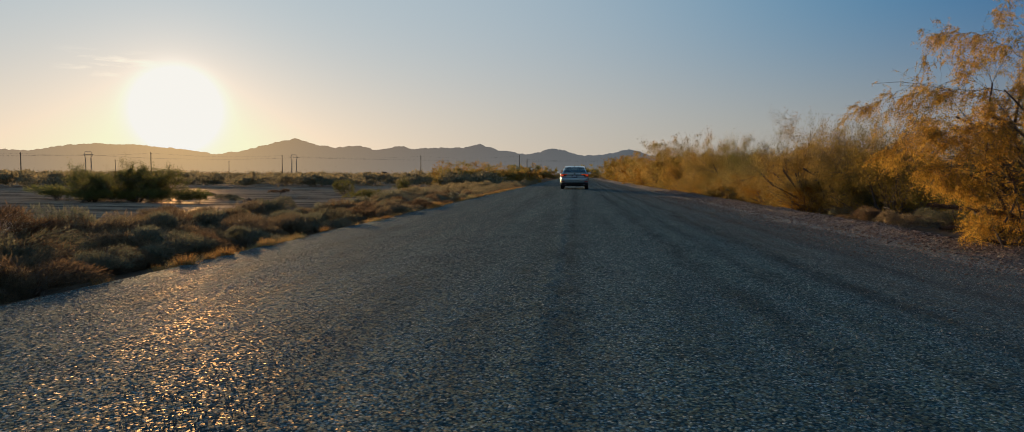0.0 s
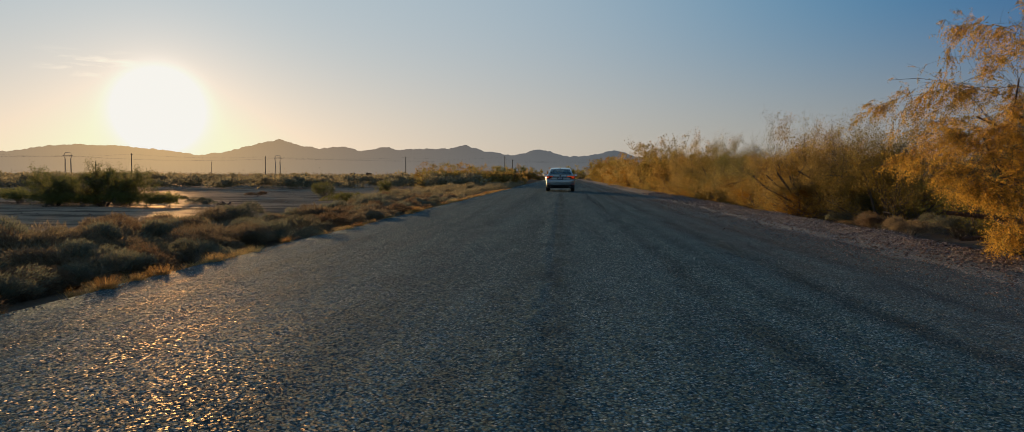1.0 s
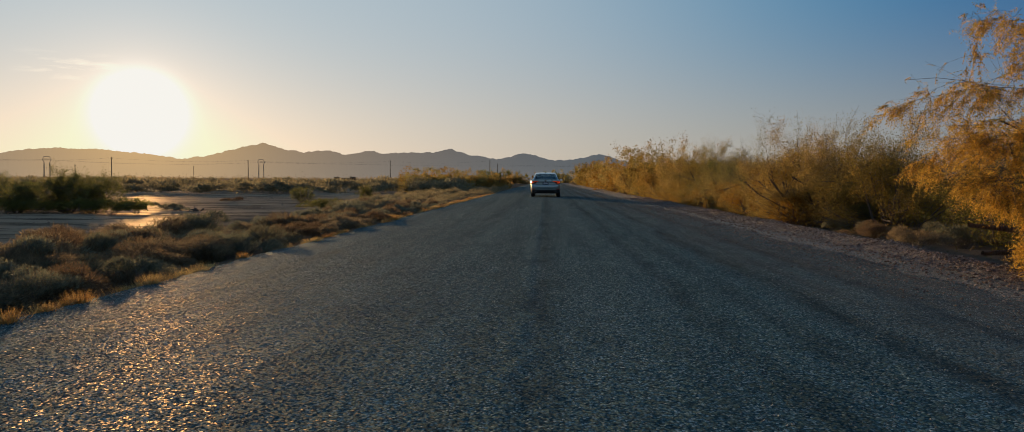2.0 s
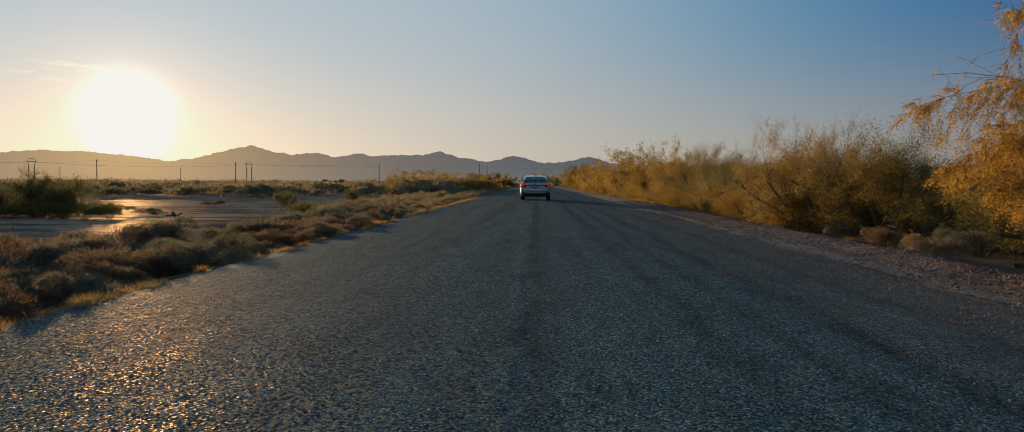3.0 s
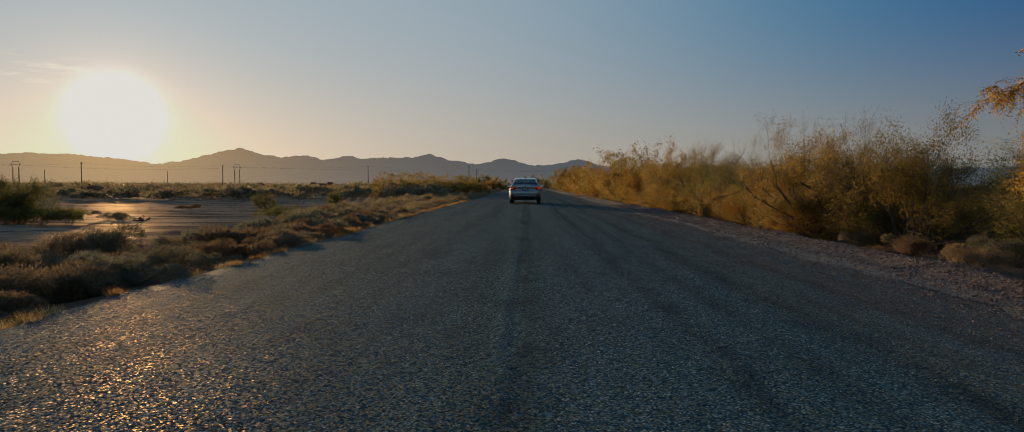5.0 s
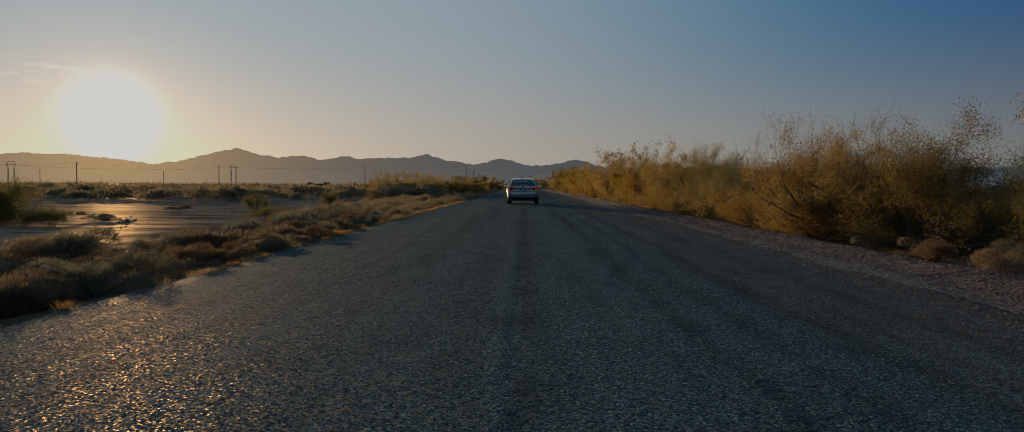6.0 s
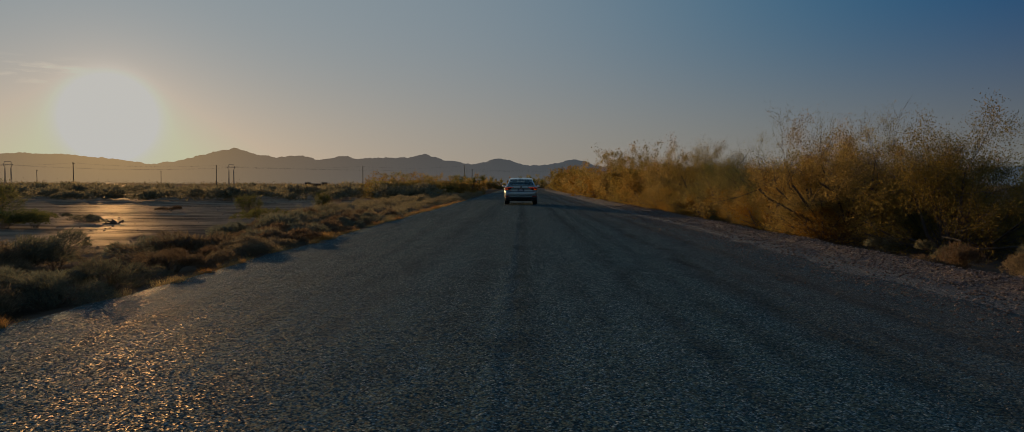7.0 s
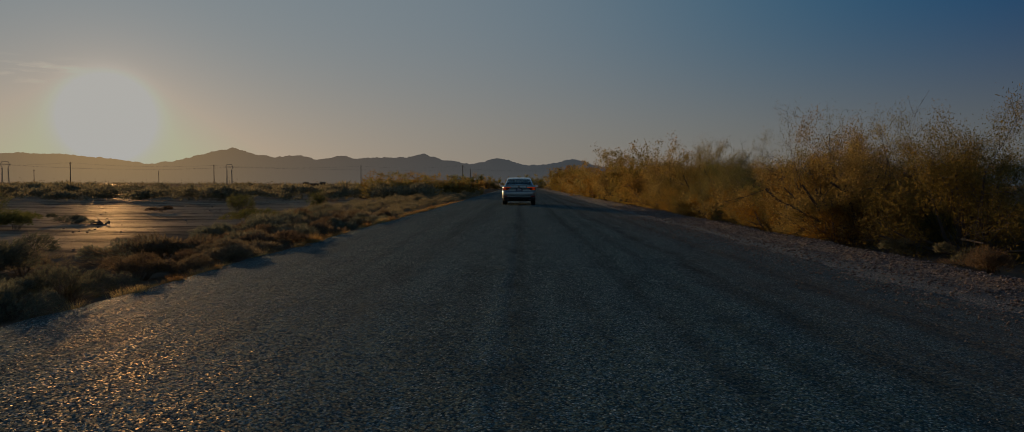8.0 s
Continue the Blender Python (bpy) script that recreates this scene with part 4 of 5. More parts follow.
    v = (v[:, :1] + (v - v[:, :1]) * np.clip(r[keep] * 0.0014, 0.25, 0.9)[:, None, None]).reshape(-1, 3)
    tagged(new("far_scrub", mesh_data("far_scrub", v, f, M["dusty"])), "far grey-green desert scrub across the plain", "scrub", kind="stuff")


def build_gravel():
    """Loose stones on the bank and along both edges of the seal."""
    rng = np.random.default_rng(5)
    bm = bmesh.new()
    bmesh.ops.create_icosphere(bm, subdivisions=1, radius=1.0)
    ball = np.array([v.co[:] for v in bm.verts])
    tri = np.array([[v.index for v in f.verts] for f in bm.faces])
    bm.free()

    def strew(name, count, pick, sizes, label):
        vs, fs = [], []
        for i in range(count):
            x, y, z = pick()
            s = rng.uniform(*sizes) * (1 + y / 60)
            q = ball * rng.uniform(0.7, 1.25, ball.shape) * np.array([1.0, 1.0, 0.65]) * s
            t = rng.uniform(0, 6.28)
            c, k = math.cos(t), math.sin(t)
            q = np.stack([q[:, 0] * c - q[:, 1] * k, q[:, 0] * k + q[:, 1] * c, q[:, 2]], 1)
            vs.append(q + np.array([x, y, z + s * 0.25]))
            fs.append(tri + i * len(ball))
        tagged(new(name, mesh_data(name, np.concatenate(vs), np.concatenate(fs), M["gravel"])), label, "gravel", kind="stuff")

    def bank():
        y = 8.0 + 42 * rng.uniform() ** 1.6
        x = rng.normal(5.95, 0.55)
        x = max(x, edge_right(y) - 0.4 + rng.uniform(0, 0.3))
        return x, y, max(ground_z(x, y) + 0.02, road_z(x) if x < edge_right(y) else -9)

    def verge():
        y = 4.0 + 32 * rng.uniform() ** 1.5
        x = edge_left(y) + rng.normal(-0.05, 0.14)
        return x, y, road_z(x) if x > edge_left(y) else ground_z(x, y)

    # chips standing proud of the seal where the camera passes
    n = 26000
    y = 2.2 + 9.0 * rng.uniform(0, 1, n) ** 1.5
    x = rng.uniform(-4.3, 4.6, n)
    octa = np.array([[1, 0, 0], [0, 1, 0], [-1, 0, 0], [0, -1, 0], [0.2, 0.1, 0.34]])
    sides = np.array([[0, 1, 4], [1, 2, 4], [2, 3, 4], [3, 0, 4]])
    size = rng.uniform(0.003, 0.0075, n)
    q = octa[None] * rng.uniform(0.6, 1.3, (n, 5, 3)) * size[:, None, None]
    t = rng.uniform(0, 6.28, n)
    c, d = np.cos(t)[:, None], np.sin(t)[:, None]
    q = np.stack([q[:, :, 0] * c - q[:, :, 1] * d + x[:, None], q[:, :, 0] * d + q[:, :, 1] * c + y[:, None], q[:, :, 2] + (-0.0048 * x * x)[:, None] + 0.0005], 2)
    q[:, :4, 2] -= 0.006
    f = (sides[None] + (np.arange(n) * 5)[:, None, None]).reshape(-1, 3)
    tagged(new("road_chips", mesh_data("road_chips", q.reshape(-1, 3), f, M["chip"])), "grey stone chips set in the worn asphalt", "gravel", kind="stuff")
    strew("bank_stones", 9000, bank, (0.007, 0.02), "loose reddish brown stones banked beside the road")
    def spill():
        y = 5.0 + 30 * rng.uniform() ** 1.4
        x = edge_right(y) + 0.1 - abs(rng.normal(0, 0.6))
        return x, y, road_z(x) - 0.002

    strew("spilled_stones", 4200, spill, (0.005, 0.013), "small brown stones spilled from the shoulder onto the road")
    def flat():
        y = rng.uniform(17, 80)
        x = -10.0 - rng.uniform(0, 0.6 * y)
        return x, y, ground_z(x, y) - 0.01

    strew("dry_clods", 600, flat, (0.014, 0.034), "dry soil clods and low debris on the bare flat")
    strew("edge_stones", 1500, verge, (0.004, 0.009), "small loose stones along the road's broken edge")


# ---- power lines and far things ----
def bm_tube(bm, a, b, r0, r1, sides=8):
    a, b = Vector(a), Vector(b)
    d = b - a
    m = Matrix.Translation((a + b) / 2) @ d.to_track_quat("Z", "Y").to_matrix().to_4x4()
    bmesh.ops.create_cone(bm, cap_ends=True, segments=sides, radius1=r0, radius2=r1, depth=d.length, matrix=m)


def bm_box(bm, centre, size, bevel=0.0, turn=None):
    m = Matrix.Translation(centre) @ (turn.to_4x4() if turn else Matrix()) @ Matrix.Diagonal((*size, 1))
    made = bmesh.ops.create_cube(bm, size=1.0, matrix=m)
    if bevel:
        edges = list({e for v in made["verts"] for e in v.link_edges})
        bmesh.ops.bevel(bm, geom=edges, offset=bevel, segments=2, affect="EDGES", profile=0.6)


def polar(left, r, z=0.0):
    return Vector((-math.sin(radians(left)) * r, math.cos(radians(left)) * r, z))


def build_power_lines():
    def pole(left, r, h):
        t = thing("utility_pole", "dark wooden utility pole with a crossarm on the plain", "utility pole", "utility poles")
        bm = bmesh.new()
        bm_tube(bm, (0, 0, -0.5), (0, 0, h), 0.26, 0.17)
        part("pole", bm, M["wood_pole"], t)
        bm = bmesh.new()
        bm_box(bm, (0, 0.2, h - 0.7), (0.14, 1.6, 0.16), 0.02)
        part("crossarm", bm, M["wood_pole"], t)
        for dy in (-0.55, 0.2, 0.95):
            bm = bmesh.new()
            bm_tube(bm, (0, dy, h - 0.64), (0, dy, h - 0.35), 0.07, 0.04)
            part("insulator", bm, M["steel"], t)
        t.location = polar(left, r, -0.4)
        return t.location + Vector((0, 0, h - 0.35))

    def tower(left, r, h):
        t = thing("transmission_tower", "steel lattice transmission tower standing on the plain", "pylon", "transmission towers")
        w = 2.4
        for sx in (-1, 1):
            bm = bmesh.new()
            for dx in (-0.45, 0.45):
                bm_tube(bm, (sx * w + dx, 0, -0.5), (sx * w * 0.85 + dx * 0.3, 0, h * 0.72), 0.2, 0.16, 6)
            for k in range(7):
                z0, z1 = h * 0.72 * k / 7, h * 0.72 * (k + 1) / 7
                bm_tube(bm, (sx * w - 0.45, 0, z0), (sx * w + 0.45, 0, z1), 0.08, 0.08, 4)
                bm_tube(bm, (sx * w + 0.45, 0, z0), (sx * w - 0.45, 0, z1), 0.08, 0.08, 4)
            bm_tube(bm, (sx * w * 0.85, 0, h * 0.72), (sx * w * 1.35, 0, h * 0.86), 0.2, 0.16, 6)
            bm_tube(bm, (sx * w * 1.35, 0, h * 0.86), (sx * w * 0.9, 0, h), 0.18, 0.14, 6)
            part("leg", bm, M["steel"], t)
        bm = bmesh.new()
        bm_tube(bm, (-w * 1.7, 0, h * 0.88), (w * 1.7, 0, h * 0.88), 0.2, 0.2, 6)
        bm_tube(bm, (-w * 0.9, 0, h), (w * 0.9, 0, h), 0.18, 0.18, 6)
        part("crossarm", bm, M["steel"], t)
        t.matrix_basis = Matrix.Translation(polar(left, r, -0.4)) @ pose(0, 0, 0, 0, 0, left)
        return [t.matrix_basis @ Vector((k * w * 1.6, 0, h * 0.86)) for k in (-1, 0, 1)]

    def wires(name, label, a, b, sag):
        verts = []
        for k in range(25):
            s = k / 24
            verts.append(((a.lerp(b, s) - Vector((0, 0, sag * 4 * s * (1 - s)))), 0.022))
        v, f = tubes([verts], 3)
        tagged(new(name, mesh_data(name, v, f, M["wire"])), label, "power line", "power lines")

    tops = [pole(a, 420, h) for a, h in ((60.0, 11), (46.0, 11), (38.8, 10.5), (31.2, 11.6), (22.4, 11.2), (12.1, 11.6), (4.45, 12.2), (3.85, 10.2), (-8.0, 11))]
    pole(33.4, 640, 11)
    pole(26.1, 640, 11)
    pole(7.0, 900, 11)
    for a, b in zip(tops, tops[1:]):
        wires("power_line", "thin dark power line sagging between the poles", a, b, 1.2)
    spans = [tower(a, 780, 20) for a in (54.0, 35.0, 21.55, -20.0)]
    for a, b in zip(spans, spans[1:]):
        for p, q in zip(a, b):
            wires("power_line", "thin dark transmission cable strung between the towers", p, q, 3.0)


def build_far_things():
    # low sheds far out on the plain
    for left, w, h in ((16.1, 3.0, 2.2), (15.5, 5.0, 1.6), (14.9, 3.0, 2.3)):
        t = thing("shed", "small dark shed far off on the plain", "shed", "far sheds")
        bm = bmesh.new()
        bm_box(bm, (0, 0, h / 2 - 0.1), (w, 4, h), 0.05)
        part("wall", bm, M["wood_pole"], t)
        bm = bmesh.new()
        bm_box(bm, (0, 0, h + 0.02), (w + 0.5, 4.5, 0.16), 0.03)
        part("roof", bm, M["steel"], t)
        t.matrix_basis = Matrix.Translation(polar(left, 420, -0.4)) @ pose(0, 0, 0, 0, 0, left)
    # dead bough on the flat
    lines = []
    rng = np.random.default_rng(8)
    for k in range(5):
        line = [(Vector((0, 0, -0.05)), 0.06)]
        d = Vector((rng.normal(0, 1), rng.normal(0, 0.5), 0.9)).normalized()
        p = Vector((0, 0, 0))
        for s in range(6):
            p = p + d * 0.16
            d = (d + Vector((0.30 * (1 if k % 2 else -1), 0, -0.32))).normalized()
            line.append((Vector((p.x, p.y, max(p.z, 0.02))), 0.05 * (1 - s / 7)))
        lines.append(line)
    v, f = tubes(lines, 6)
    ob = tagged(new("dead_branch", mesh_data("dead_branch", v, f, M["bark"], True)), "arched dead branch lying on the bare flat", "branch")
    ob.matrix_basis = stand(-16.2, 35.6, 0.4, 0.7)
    # warning signs at the road's end
    for x, y, h in ((-5.2, 190.0, 2.3), (5.6, 225.0, 2.3)):
        t = thing("road_sign", "yellow diamond-shaped warning sign on a steel post", "sign", "road signs")
        bm = bmesh.new()
        bm_tube(bm, (0, 0, -0.3), (0, 0, h), 0.04, 0.04)
        part("post", bm, M["steel"], t)
        bm = bmesh.new()
        bm_box(bm, (0, -0.05, h - 0.1), (0.6, 0.02, 0.6), 0.0, Euler((0, radians(45), 0)).to_matrix())
        part("panel", bm, M["sign"], t, "yellow diamond panel")
        t.location = (x, y, ground_z(x, y))


# ---- the car ----
def mat_paint(n):
    p = place(n)
    flake = n.noise(p, 900.0, 2).outputs[0]
    dust = n.noise(p, 3.0, 5, 0.6).outputs[0]
    c = n.mix(n.math("MULTIPLY", flake, 0.25), rgb(0.29, 0.385, 0.41), rgb(0.39, 0.49, 0.515))
    c = n.mix(n.math("MULTIPLY", n.range(dust, 0.5, 0.8), 0.3), c, rgb(0.33, 0.28, 0.23))
    return surface(n, c, n.range(dust, 0.3, 0.8, 0.26, 0.4), 0.7, **{"Coat Weight": 0.8, "Coat Roughness": 0.06})


def mat_glass(n):
    clear = n.add("ShaderNodeBsdfGlass", {"Color": rgb(0.5, 0.55, 0.56), "Roughness": 0.0, "IOR": 1.05}).outputs[0]
    shine = n.add("ShaderNodeBsdfGlossy", {"Color": rgb(0.9, 0.9, 0.9), "Roughness": 0.03}).outputs[0]
    return n.add("ShaderNodeMixShader", {0: n.add("ShaderNodeFresnel", {"IOR": 1.4}).outputs[0], 1: clear, 2: shine}).outputs[0]


M.update({
    "paint": material("silver_metallic_paint", mat_paint),
    "glass": material("tinted_car_glass", mat_glass),
    "black": material("black_plastic", plain((0.022, 0.022, 0.024), 0.5, 0.0, 0.4)),
    "seat": material("dark_seat_cloth", plain((0.03, 0.03, 0.032), 0.9, 0.0, 0.4)),
    "rubber": material("tyre_rubber", plain((0.02, 0.02, 0.02), 0.85, 0.0, 0.5, 60)),
    "alloy": material("dark_alloy", plain((0.25, 0.25, 0.26), 0.35, 0.9, 0.2)),
    "chrome": material("polished_chrome", plain((0.75, 0.75, 0.76), 0.12, 1.0, 0.1)),
    "lens": material("dark_red_lens", plain((0.10, 0.008, 0.006), 0.15, 0.0, 0.2)),
    "tail": material("lit_tail_lamp", lit((1.0, 0.10, 0.02), 0.7)),
    "reflector": material("red_reflector", plain((0.42, 0.03, 0.015), 0.25, 0.0, 0.2)),
    "plate": material("blue_number_plate", plain((0.035, 0.07, 0.13), 0.4, 0.0, 0.2)),
    "plate_bar": material("pale_plate_paint", plain((0.62, 0.66, 0.7), 0.5, 0.0, 0.1)),
    "sticker": material("orange_badge", plain((0.65, 0.16, 0.04), 0.5, 0.0, 0.2)),
    "sign": material("yellow_sign_paint", plain((0.75, 0.42, 0.03), 0.4, 0.0, 0.2)),
})


def curve(points, y):
    """Smooth interpolation through (station, value) pairs."""
    if y <= points[0][0]:
        return points[0][1]
    for (a, u), (b, v) in zip(points, points[1:]):
        if y <= b:
            return u + (v - u) * smoothstep(a, b, y) if len(points) < 3 else u + (v - u) * (0.5 * (y - a) / (b - a) + 0.5 * smoothstep(a, b, y))
    return points[-1][1]


def loft(stations, section, choose, count):
    """Surfaces through the half sections at each station, mirrored, split into the parts that choose() names."""
    parts = {}
    rows = []
    for y in stations:
        half = section(y)
        rows.append([(x, y, z) for x, z in half] + [(-x, y, z) for x, z in reversed(half[:-1])])
    n = len(rows[0])
    for j in range(len(rows) - 1):
        for i in range(n - 1):
            k = i if i < count else n - 2 - i
            side = "" if i < count else "m"
            parts.setdefault(choose(stations[j], stations[j + 1], k, side), []).append((rows[j][i], rows[j + 1][i], rows[j + 1][i + 1], rows[j][i + 1]))
    return parts, rows


def quads_mesh(name, quads, mat, flip=False):
    index, verts, faces = {}, [], []
    for q in quads:
        f = []
        for p in q:
            key = tuple(round(c, 5) for c in p)
            if key not in index:
                index[key] = len(verts)
                verts.append(p)
            f.append(index[key])
        f = list(dict.fromkeys(f))
        if len(f) > 2:
            faces.append(f[::-1] if flip else f)
    return mesh_data(name, verts, faces, mat, True)


def lathe(profile, mat, name, segs=32):
    """Turn (radius, offset) round the x axis."""
    verts = [(o, math.cos(2 * math.pi * s / segs) * r, math.sin(2 * math.pi * s / segs) * r) for r, o in profile for s in range(segs)]
    faces = [(k * segs + s, k * segs + (s + 1) % segs, (k + 1) * segs + (s + 1) % segs, (k + 1) * segs + s) for k in range(len(profile) - 1) for s in range(segs)]
    return mesh_data(name, verts, faces, mat, True)


def build_car(x0, y0):
    """A silver saloon, nose ahead, its rear bumper at y0."""
    car = thing("car", "silver saloon car with lit red tail lamps on the road", "car")
    deck = [(-2.05, 1.065), (-1.75, 1.08), (-1.2, 1.0), (1.0, 0.99), (1.3, 0.99), (2.0, 0.86), (2.28, 0.7), (2.36, 0.55)]
    wide = [(-2.05, 0.875), (-1.9, 0.885), (-1.0, 0.9), (1.2, 0.895), (1.9, 0.86), (2.2, 0.76), (2.36, 0.6)]
    under = [(-2.05, 0.26), (-1.6, 0.2), (1.6, 0.2), (2.1, 0.22), (2.36, 0.28)]

    def hull(y):
        w, top, low = curve(wide, y), curve(deck, y), curve(under, y)
        mid = low + (top - low) * 0.5
        return [(0.0, low), (w * 0.8, low), (w * 0.95, low + 0.06), (w * 0.99, low + 0.16), (w, mid), (w * 0.985, top - 0.2), (w * 0.95, top - 0.1), (w * 0.88, top - 0.03), (w * 0.6, top + 0.005), (0.0, top + 0.02)]

    st = [-2.03, -1.95] + [-1.85 + 0.15 * k for k in range(26)] + [2.0, 2.12, 2.22, 2.3, 2.36]
    wells = ((-1.34, 0.37), (1.35, 0.37))

    def pick(a, b, k, side):
        m = (a + b) / 2
        if k <= 3 and any(abs(m - c) < r for c, r in wells) and k >= 1:
            return "well"
        if k == 0:
            return "underbody"
        if m > 1.15 and k >= 7:
            return "bonnet"
        if k >= 7 and -1.8 < m < 1.15:
            return "cabin_floor"
        if k <= 1:
            return ("sill", side)
        return "body"

    parts, rows = loft(st, hull, pick, 9)
    for name in ("body", "bonnet"):
        part(name, quads_mesh(name, parts[name], M["paint"]), None, car)
    part("underbody", quads_mesh("underbody", parts["underbody"] + parts["well"], M["black"]), None, car, "black underside and wheel wells")
    part("cabin_floor", quads_mesh("cabin_floor", parts["cabin_floor"], M["seat"]), None, car, "dark cabin trim")
    for side in ("", "m"):
        part("sill", quads_mesh("sill", parts[("sill", side)], M["black"]), None, car)
    for end, name in ((-1, "nose"),):
        row = rows[end]
        n = len(row) // 2 + 1
        half, other = row[:n], [row[0]] + row[::-1][:n - 1]
        quads = [(half[i], half[i + 1], other[i + 1], other[i]) for i in range(n - 1)]
        part(name, quads_mesh(name, quads, M["paint"]), None, car)
    # cabin
    top = [(-1.86, 1.075), (-1.5, 1.24), (-1.1, 1.395), (-0.75, 1.465), (-0.3, 1.492), (0.1, 1.487), (0.4, 1.435), (0.8, 1.24), (1.2, 1.0)]

    def cabin(y):
        z = curve(top, y)
        s = max(0.0, min(1.0, (z - 1.0) / 0.45))
        wb = curve(wide, y) * 0.9
        wr = wb - 0.19 * s
        b = 0.985 + 0.04 * smoothstep(-1.2, -1.9, y)
        z = max(z, b + 0.01)
        return [(wb, b), (wb - (wb - wr) * 0.12, b + (z - b) * 0.14), (wb - (wb - wr) * 0.8, b + (z - b) * 0.82), (wr, z - 0.035 * s), (wr * 0.93, z - 0.01), (wr * 0.5, z + 0.006), (0.0, z + 0.012)]

    st = [-1.86, -1.8, -1.7, -1.55, -1.4, -1.25, -1.1, -1.0, -0.85, -0.7, -0.5, -0.3, -0.2, -0.1, 0.1, 0.25, 0.35, 0.5, 0.65, 0.8, 0.95, 1.1, 1.2]

    def pick(a, b, k, side):
        m = (a + b) / 2
        if k >= 4 and -1.8 < m < -1.0:
            return "rear_window"
        if k >= 4 and 0.35 < m < 1.1:
            return "windscreen"
        if k == 1 and (-1.1 < m < -0.2 or -0.1 < m < 0.8):
            return ("side_window", side, m < -0.15)
        return "roof"

    parts, rows = loft(st, cabin, pick, 6)
    part("roof", quads_mesh("roof", parts["roof"], M["paint"]), None, car)
    for name, quads in parts.items():
        if name != "roof":
            nm = name if isinstance(name, str) else name[0]
            part(nm, quads_mesh(nm, quads, M["glass"]), None, car, "dark tinted glass")
    # seats seen through the rear glass
    for x in (-0.37, 0.37):
        bm = bmesh.new()
        bm_box(bm, (x, 0.05, 1.02), (0.46, 0.16, 0.2), 0.05)
        bm_box(bm, (x, 0.08, 1.2), (0.27, 0.11, 0.18), 0.045)
        part("front_seat", bm, M["seat"], car)
        bm = bmesh.new()
        bm_box(bm, (x, -0.95, 1.07), (0.28, 0.12, 0.15), 0.05)
        part("rear_headrest", bm, M["seat"], car)
    bm = bmesh.new()
    bm_box(bm, (0, 0.55, 1.3), (0.22, 0.04, 0.07), 0.015)
    part("inner_mirror", bm, M["black"], car)
    # rear end: one curved skin, cut into bumper, lid and flanks
    rear_y = [(0.24, -2.24), (0.34, -2.30), (0.42, -2.325), (0.43, -2.345), (0.49, -2.35), (0.50, -2.365), (0.6, -2.375), (0.69, -2.365), (0.725, -2.34), (0.745, -2.285), (0.82, -2.275), (0.9, -2.285), (0.93, -2.30), (1.0, -2.285), (1.05, -2.28), (1.075, -2.25)]
    rear_w = [(0.24, 0.80), (0.34, 0.86), (0.5, 0.89), (0.72, 0.895), (0.85, 0.885), (0.95, 0.87), (1.02, 0.835), (1.075, 0.78)]

    def lerp_table(table, z):
        for (a, u), (b, v) in zip(table, table[1:]):
            if z <= b:
                return u + (v - u) * max(0.0, (z - a) / (b - a))
        return table[-1][1]

    def skin(x, z, out=0.0):
        w = lerp_table(rear_w, z)
        q = min(1.0, abs(x) / w)
        y0 = lerp_table(rear_y, z)
        y = y0 + 0.05 * q * q + (-2.02 - y0 - 0.05) * q ** 9
        return (math.copysign(min(abs(x), w) + out * 0.7 * q ** 9, x), y - out * (1 - 0.6 * q ** 9), z)

    def patch(name, mat, parent, x0, x1, low, high, out=0.004, depth=0.02, n=14, m=6, label=""):
        """A piece of the rear skin between two heights, with its own thickness."""
        quads, rows = [], []
        for a in range(m + 1):
            row = []
            for b in range(n + 1):
                x = x0 + (x1 - x0) * b / n
                zl, zh = low(abs(x)), high(abs(x))
                row.append((x, zl + (zh - zl) * a / m))
            rows.append(row)
        front = [[skin(x, z, out) for x, z in row] for row in rows]
        back = [[skin(x, z, out - depth) for x, z in row] for row in rows]
        for a in range(m):
            for b in range(n):
                quads.append((front[a][b], front[a][b + 1], front[a + 1][b + 1], front[a + 1][b]))
        rim = [(a, 0) for a in range(m, 0, -1)] + [(0, b) for b in range(n)] + [(a, n) for a in range(m)] + [(m, b) for b in range(n, 0, -1)]
        for (a, b), (c, d) in zip(rim, rim[1:] + rim[:1]):
            quads.append((back[a][b], back[c][d], front[c][d], front[a][b]))
        if x1 < x0:
            quads = [q[::-1] for q in quads]
        return part(name, quads_mesh(name, quads, mat), None, parent, label)

    flat_at = lambda z: (lambda x: z)
    patch("rear_apron", M["black"], car, -0.9, 0.9, flat_at(0.24), flat_at(0.42), 0.0, 0.02, 36, 6, "black lower apron")
    patch("bumper_strip", M["paint"], car, -0.9, 0.9, flat_at(0.424), flat_at(0.492), 0.004, 0.03, 36, 3, "brighter lower bumper strip")
    patch("rear_bumper", M["paint"], car, -0.9, 0.9, flat_at(0.496), flat_at(0.735), 0.0, 0.03, 36, 9)
    patch("boot_lid", M["paint"], car, -0.67, 0.67, flat_at(0.742), flat_at(1.075), 0.0, 0.03, 30, 14)
    for s in (-1, 1):
        patch("rear_flank", M["paint"], car, s * 0.678, s * 0.9, flat_at(0.742), flat_at(1.06), 0.0, 0.03, 14, 12)
        patch("reflector", M["reflector"], car, s * 0.62, s * 0.86, flat_at(0.452), lambda x: 0.452 + min(0.05, (x - 0.58) * 0.9), 0.010, 0.02, 12, 2, "red bumper reflector")
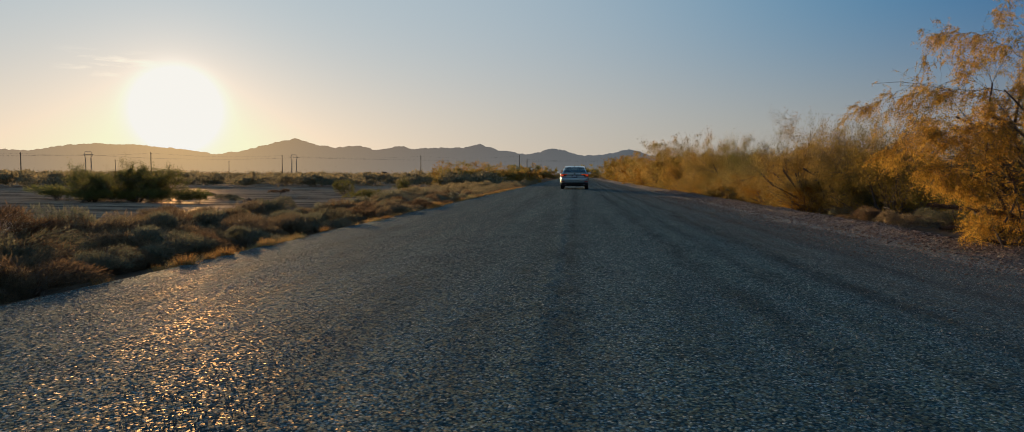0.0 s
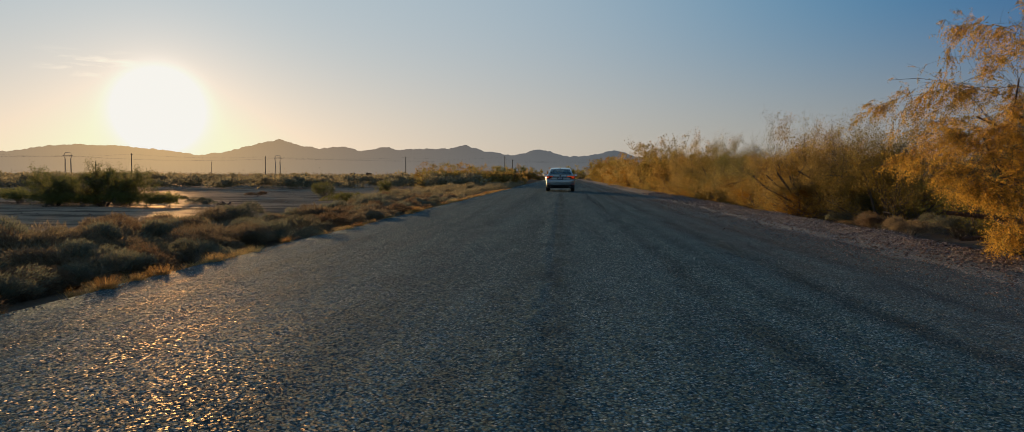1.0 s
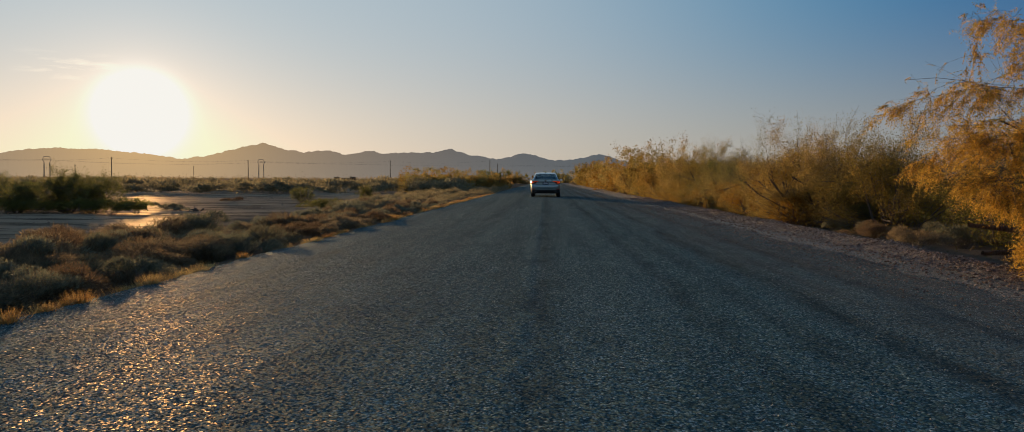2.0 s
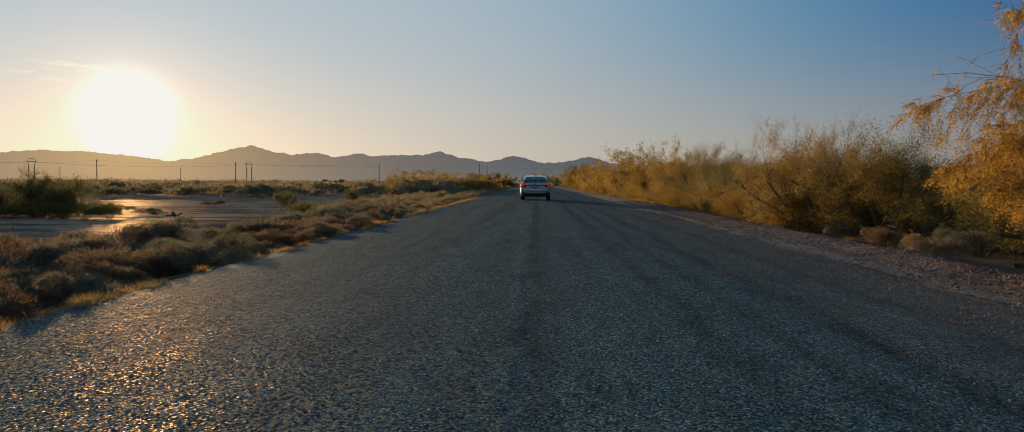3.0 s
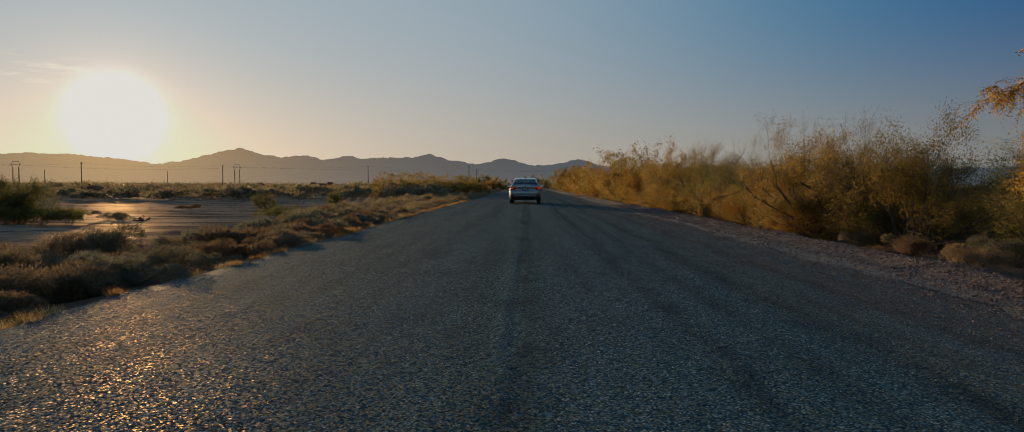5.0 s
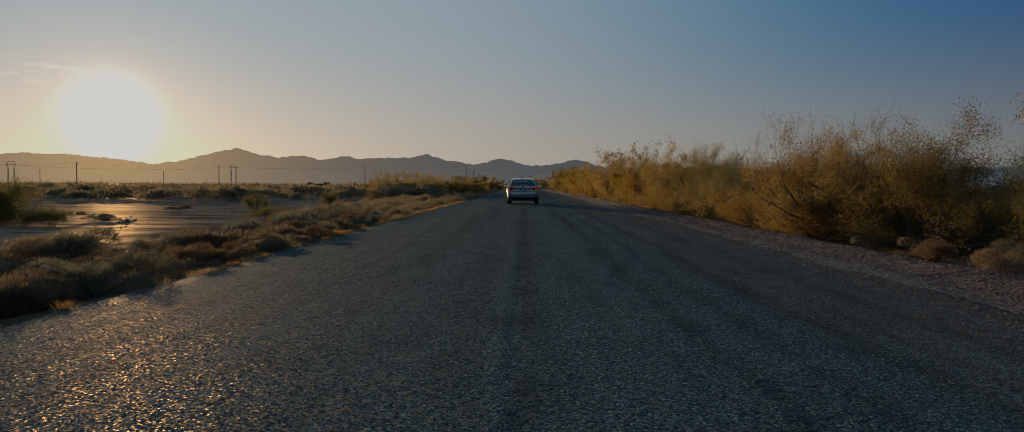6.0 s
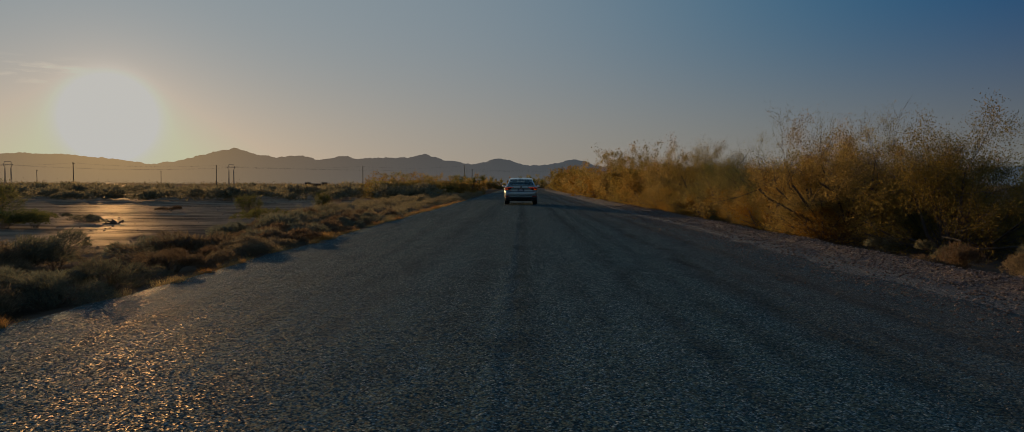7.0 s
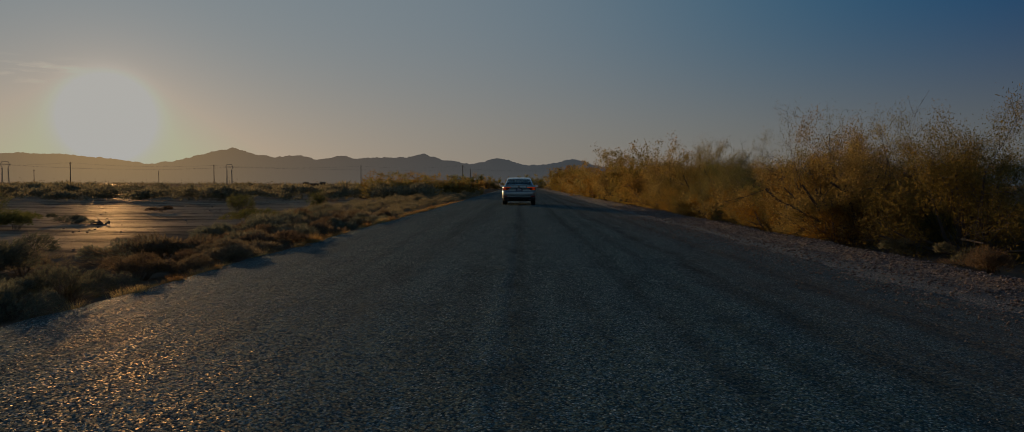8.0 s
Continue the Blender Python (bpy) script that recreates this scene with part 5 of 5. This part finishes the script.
        lamp = patch("tail_lamp", M["lens"], car, s * 0.40, s * 0.885, lambda x: 0.945 - 0.15 * smoothstep(0.42, 0.68, x), lambda x: 0.962 + 0.006 * smoothstep(0.4, 0.6, x), 0.010, 0.02, 18, 5, "dark red tail lamp with lit strips")
        patch("light_strip", M["tail"], lamp, s * 0.43, s * 0.875, lambda x: 0.935, lambda x: 0.947, 0.014, 0.006, 16, 1, "glowing red strip")
        for k in range(3):
            a = 0.70 + 0.055 * k
            patch("light_block", M["tail"], lamp, s * a, s * (a + 0.043), flat_at(0.838), flat_at(0.878), 0.014, 0.006, 3, 1, "glowing red block")
        ob = part("exhaust_tip", lathe([(0.034, 0.0), (0.044, 0.0), (0.044, 0.2), (0.034, 0.2), (0.033, 0.01)], M["alloy"], "exhaust_tip", 20), None, car, "round dark metal exhaust tip")
        ob.matrix_basis = pose(s * 0.60, -2.31, 0.285, 0, 0, 90)
        bm = bmesh.new()
        bm_box(bm, (s * 0.99, 0.62, 1.02), (0.22, 0.12, 0.15), 0.05)
        bm_box(bm, (s * 0.88, 0.64, 0.97), (0.1, 0.07, 0.04), 0.015)
        mirror = part("door_mirror", bm, M["black"], car)
        bm = bmesh.new()
        bm_box(bm, (s * 0.99, 0.556, 1.02), (0.17, 0.008, 0.11))
        part("mirror_glass", bm, M["chrome"], mirror, "mirror glass")
        bm = bmesh.new()
        bm_box(bm, (s * 0.62, 2.22, 0.68), (0.3, 0.16, 0.12), 0.03)
        part("head_lamp", bm, M["glass"], car)
        for yd in (-0.62, 0.42):
            bm = bmesh.new()
            bm_box(bm, (s * 0.9, yd, 0.84), (0.04, 0.18, 0.03), 0.012)
            part("door_handle", bm, M["paint"], car)
    # top of the boot, closing towards the rear window
    quads, rows = [], []
    for k in range(6):
        u = k / 5
        row = []
        for b in range(25):
            x = -0.78 + 1.56 * b / 24
            p = skin(x, 1.075)
            row.append((p[0], p[1] + (-1.8 - p[1]) * u, 1.075 + 0.012 * math.sin(math.pi * u) + 0.012 * u * (1 - (x / 0.78) ** 2)))
        rows.append(row)
    for a in range(5):
        for b in range(24):
            quads.append((rows[a][b], rows[a][b + 1], rows[a + 1][b + 1], rows[a + 1][b]))
    part("boot_top", quads_mesh("boot_top", quads, M["paint"]), None, car)
    # lip spoiler swept across the lid
    quads, rings = [], []
    for b in range(25):
        x = -0.7 + 1.4 * b / 24
        p = skin(x, 1.07)
        drop = 0.018 * (x / 0.7) ** 4
        rings.append([(x, p[1] - 0.05, 1.083 - drop), (x, p[1] - 0.035, 1.098 - drop), (x, p[1] + 0.08, 1.088), (x, p[1] + 0.02, 1.066)])
    for a, b in zip(rings, rings[1:]):
        for k in range(4):
            quads.append((a[k], b[k], b[(k + 1) % 4], a[(k + 1) % 4]))
    part("spoiler", quads_mesh("spoiler", quads, M["paint"], True), None, car, "slim lip spoiler on the boot lid")
    patch("lid_seam", M["black"], car, -0.42, 0.42, flat_at(0.903), flat_at(0.914), 0.003, 0.006, 12, 1)
    emblem = part("emblem", lathe([(0.0, -0.006), (0.05, -0.006), (0.05, 0.006), (0.0, 0.006)], M["black"], "emblem", 28), None, car, "round dark emblem with a chrome ring")
    emblem.matrix_basis = pose(0, -2.3, 0.99, 0, 0, 90)
    part("ring", lathe([(0.047, -0.012), (0.056, -0.012), (0.058, 0.0), (0.056, 0.008), (0.047, 0.008), (0.047, -0.012)], M["chrome"], "ring", 28), None, emblem, "chrome ring")
    for s in (-1, 1):
        bm = bmesh.new()
        bm_box(bm, (-0.008, s * 0.017, 0.0), (0.008, 0.009, 0.075), 0.0, Euler((radians(-18 * s), 0, 0)).to_matrix())
        part("bar", bm, M["chrome"], emblem)
    bm = bmesh.new()
    bm_box(bm, (0, -2.292, 0.81), (0.37, 0.014, 0.185), 0.006)
    frame_ob = part("number_plate_frame", bm, M["steel"], car)
    bm = bmesh.new()
    bm_box(bm, (0, -2.302, 0.815), (0.32, 0.01, 0.14), 0.003)
    part("number_plate", bm, M["plate"], frame_ob, "dark blue number plate with pale bars")
    for k in range(6):
        bm = bmesh.new()
        bm_box(bm, (-0.105 + 0.042 * k, -2.309, 0.812), (0.028, 0.004, 0.06))
        part("plate_bar", bm, M["plate_bar"], frame_ob)
    bm = bmesh.new()
    bm_box(bm, (0, -2.309, 0.868), (0.16, 0.004, 0.014))
    part("plate_bar", bm, M["plate_bar"], frame_ob)
    bm = bmesh.new()
    bm_box(bm, (-0.56, -2.265, 0.81), (0.1, 0.008, 0.04), 0.003)
    part("badge", bm, M["sticker"], car, "small orange badge on the boot lid")
    bm = bmesh.new()
    bm_box(bm, (-0.56, -2.262, 0.765), (0.11, 0.008, 0.018))
    part("badge", bm, M["alloy"], car)
    # roof aerial
    bm = bmesh.new()
    bm_box(bm, (0, -0.85, 1.478), (0.04, 0.13, 0.05), 0.015)
    bm_tube(bm, (0, -0.86, 1.486), (0, -0.9, 1.54), 0.012, 0.006, 6)
    part("aerial", bm, M["black"], car)
    # wheels
    for x, y in ((-0.78, -1.34), (0.78, -1.34), (-0.78, 1.35), (0.78, 1.35)):
        s = 1 if x > 0 else -1
        tyre = part("wheel", lathe([(0.21, -0.1), (0.30, -0.112), (0.318, -0.09), (0.322, 0.0), (0.318, 0.09), (0.30, 0.112), (0.21, 0.1), (0.21, -0.1)], M["rubber"], "wheel", 36), None, car, "black rubber tyre")
        tyre.location = (x, y, 0.322)
        rim = part("rim", lathe([(0.212, -0.1), (0.212, 0.1), (0.195, 0.1), (0.19, 0.04 * s), (0.07, 0.06 * s), (0.0, 0.07 * s)], M["alloy"], "rim", 36), None, tyre, "dark alloy rim")
        for k in range(5):
            bm = bmesh.new()
            t = 2 * math.pi * k / 5
            bm_box(bm, (s * 0.085, math.cos(t) * 0.12, math.sin(t) * 0.12), (0.03, 0.15, 0.045), 0.008, Euler((t, 0, 0)).to_matrix())
            part("spoke", bm, M["alloy"], tyre)
    car.location = (x0, y0 + 2.37, road_z(x0) + 0.002)
    return car


build_setting()
build_mountains()
build_car(-0.12, 46.4)
build_golden_tree()
build_hedge()
build_left_verge()
build_power_lines()
build_far_things()
build_gravel()
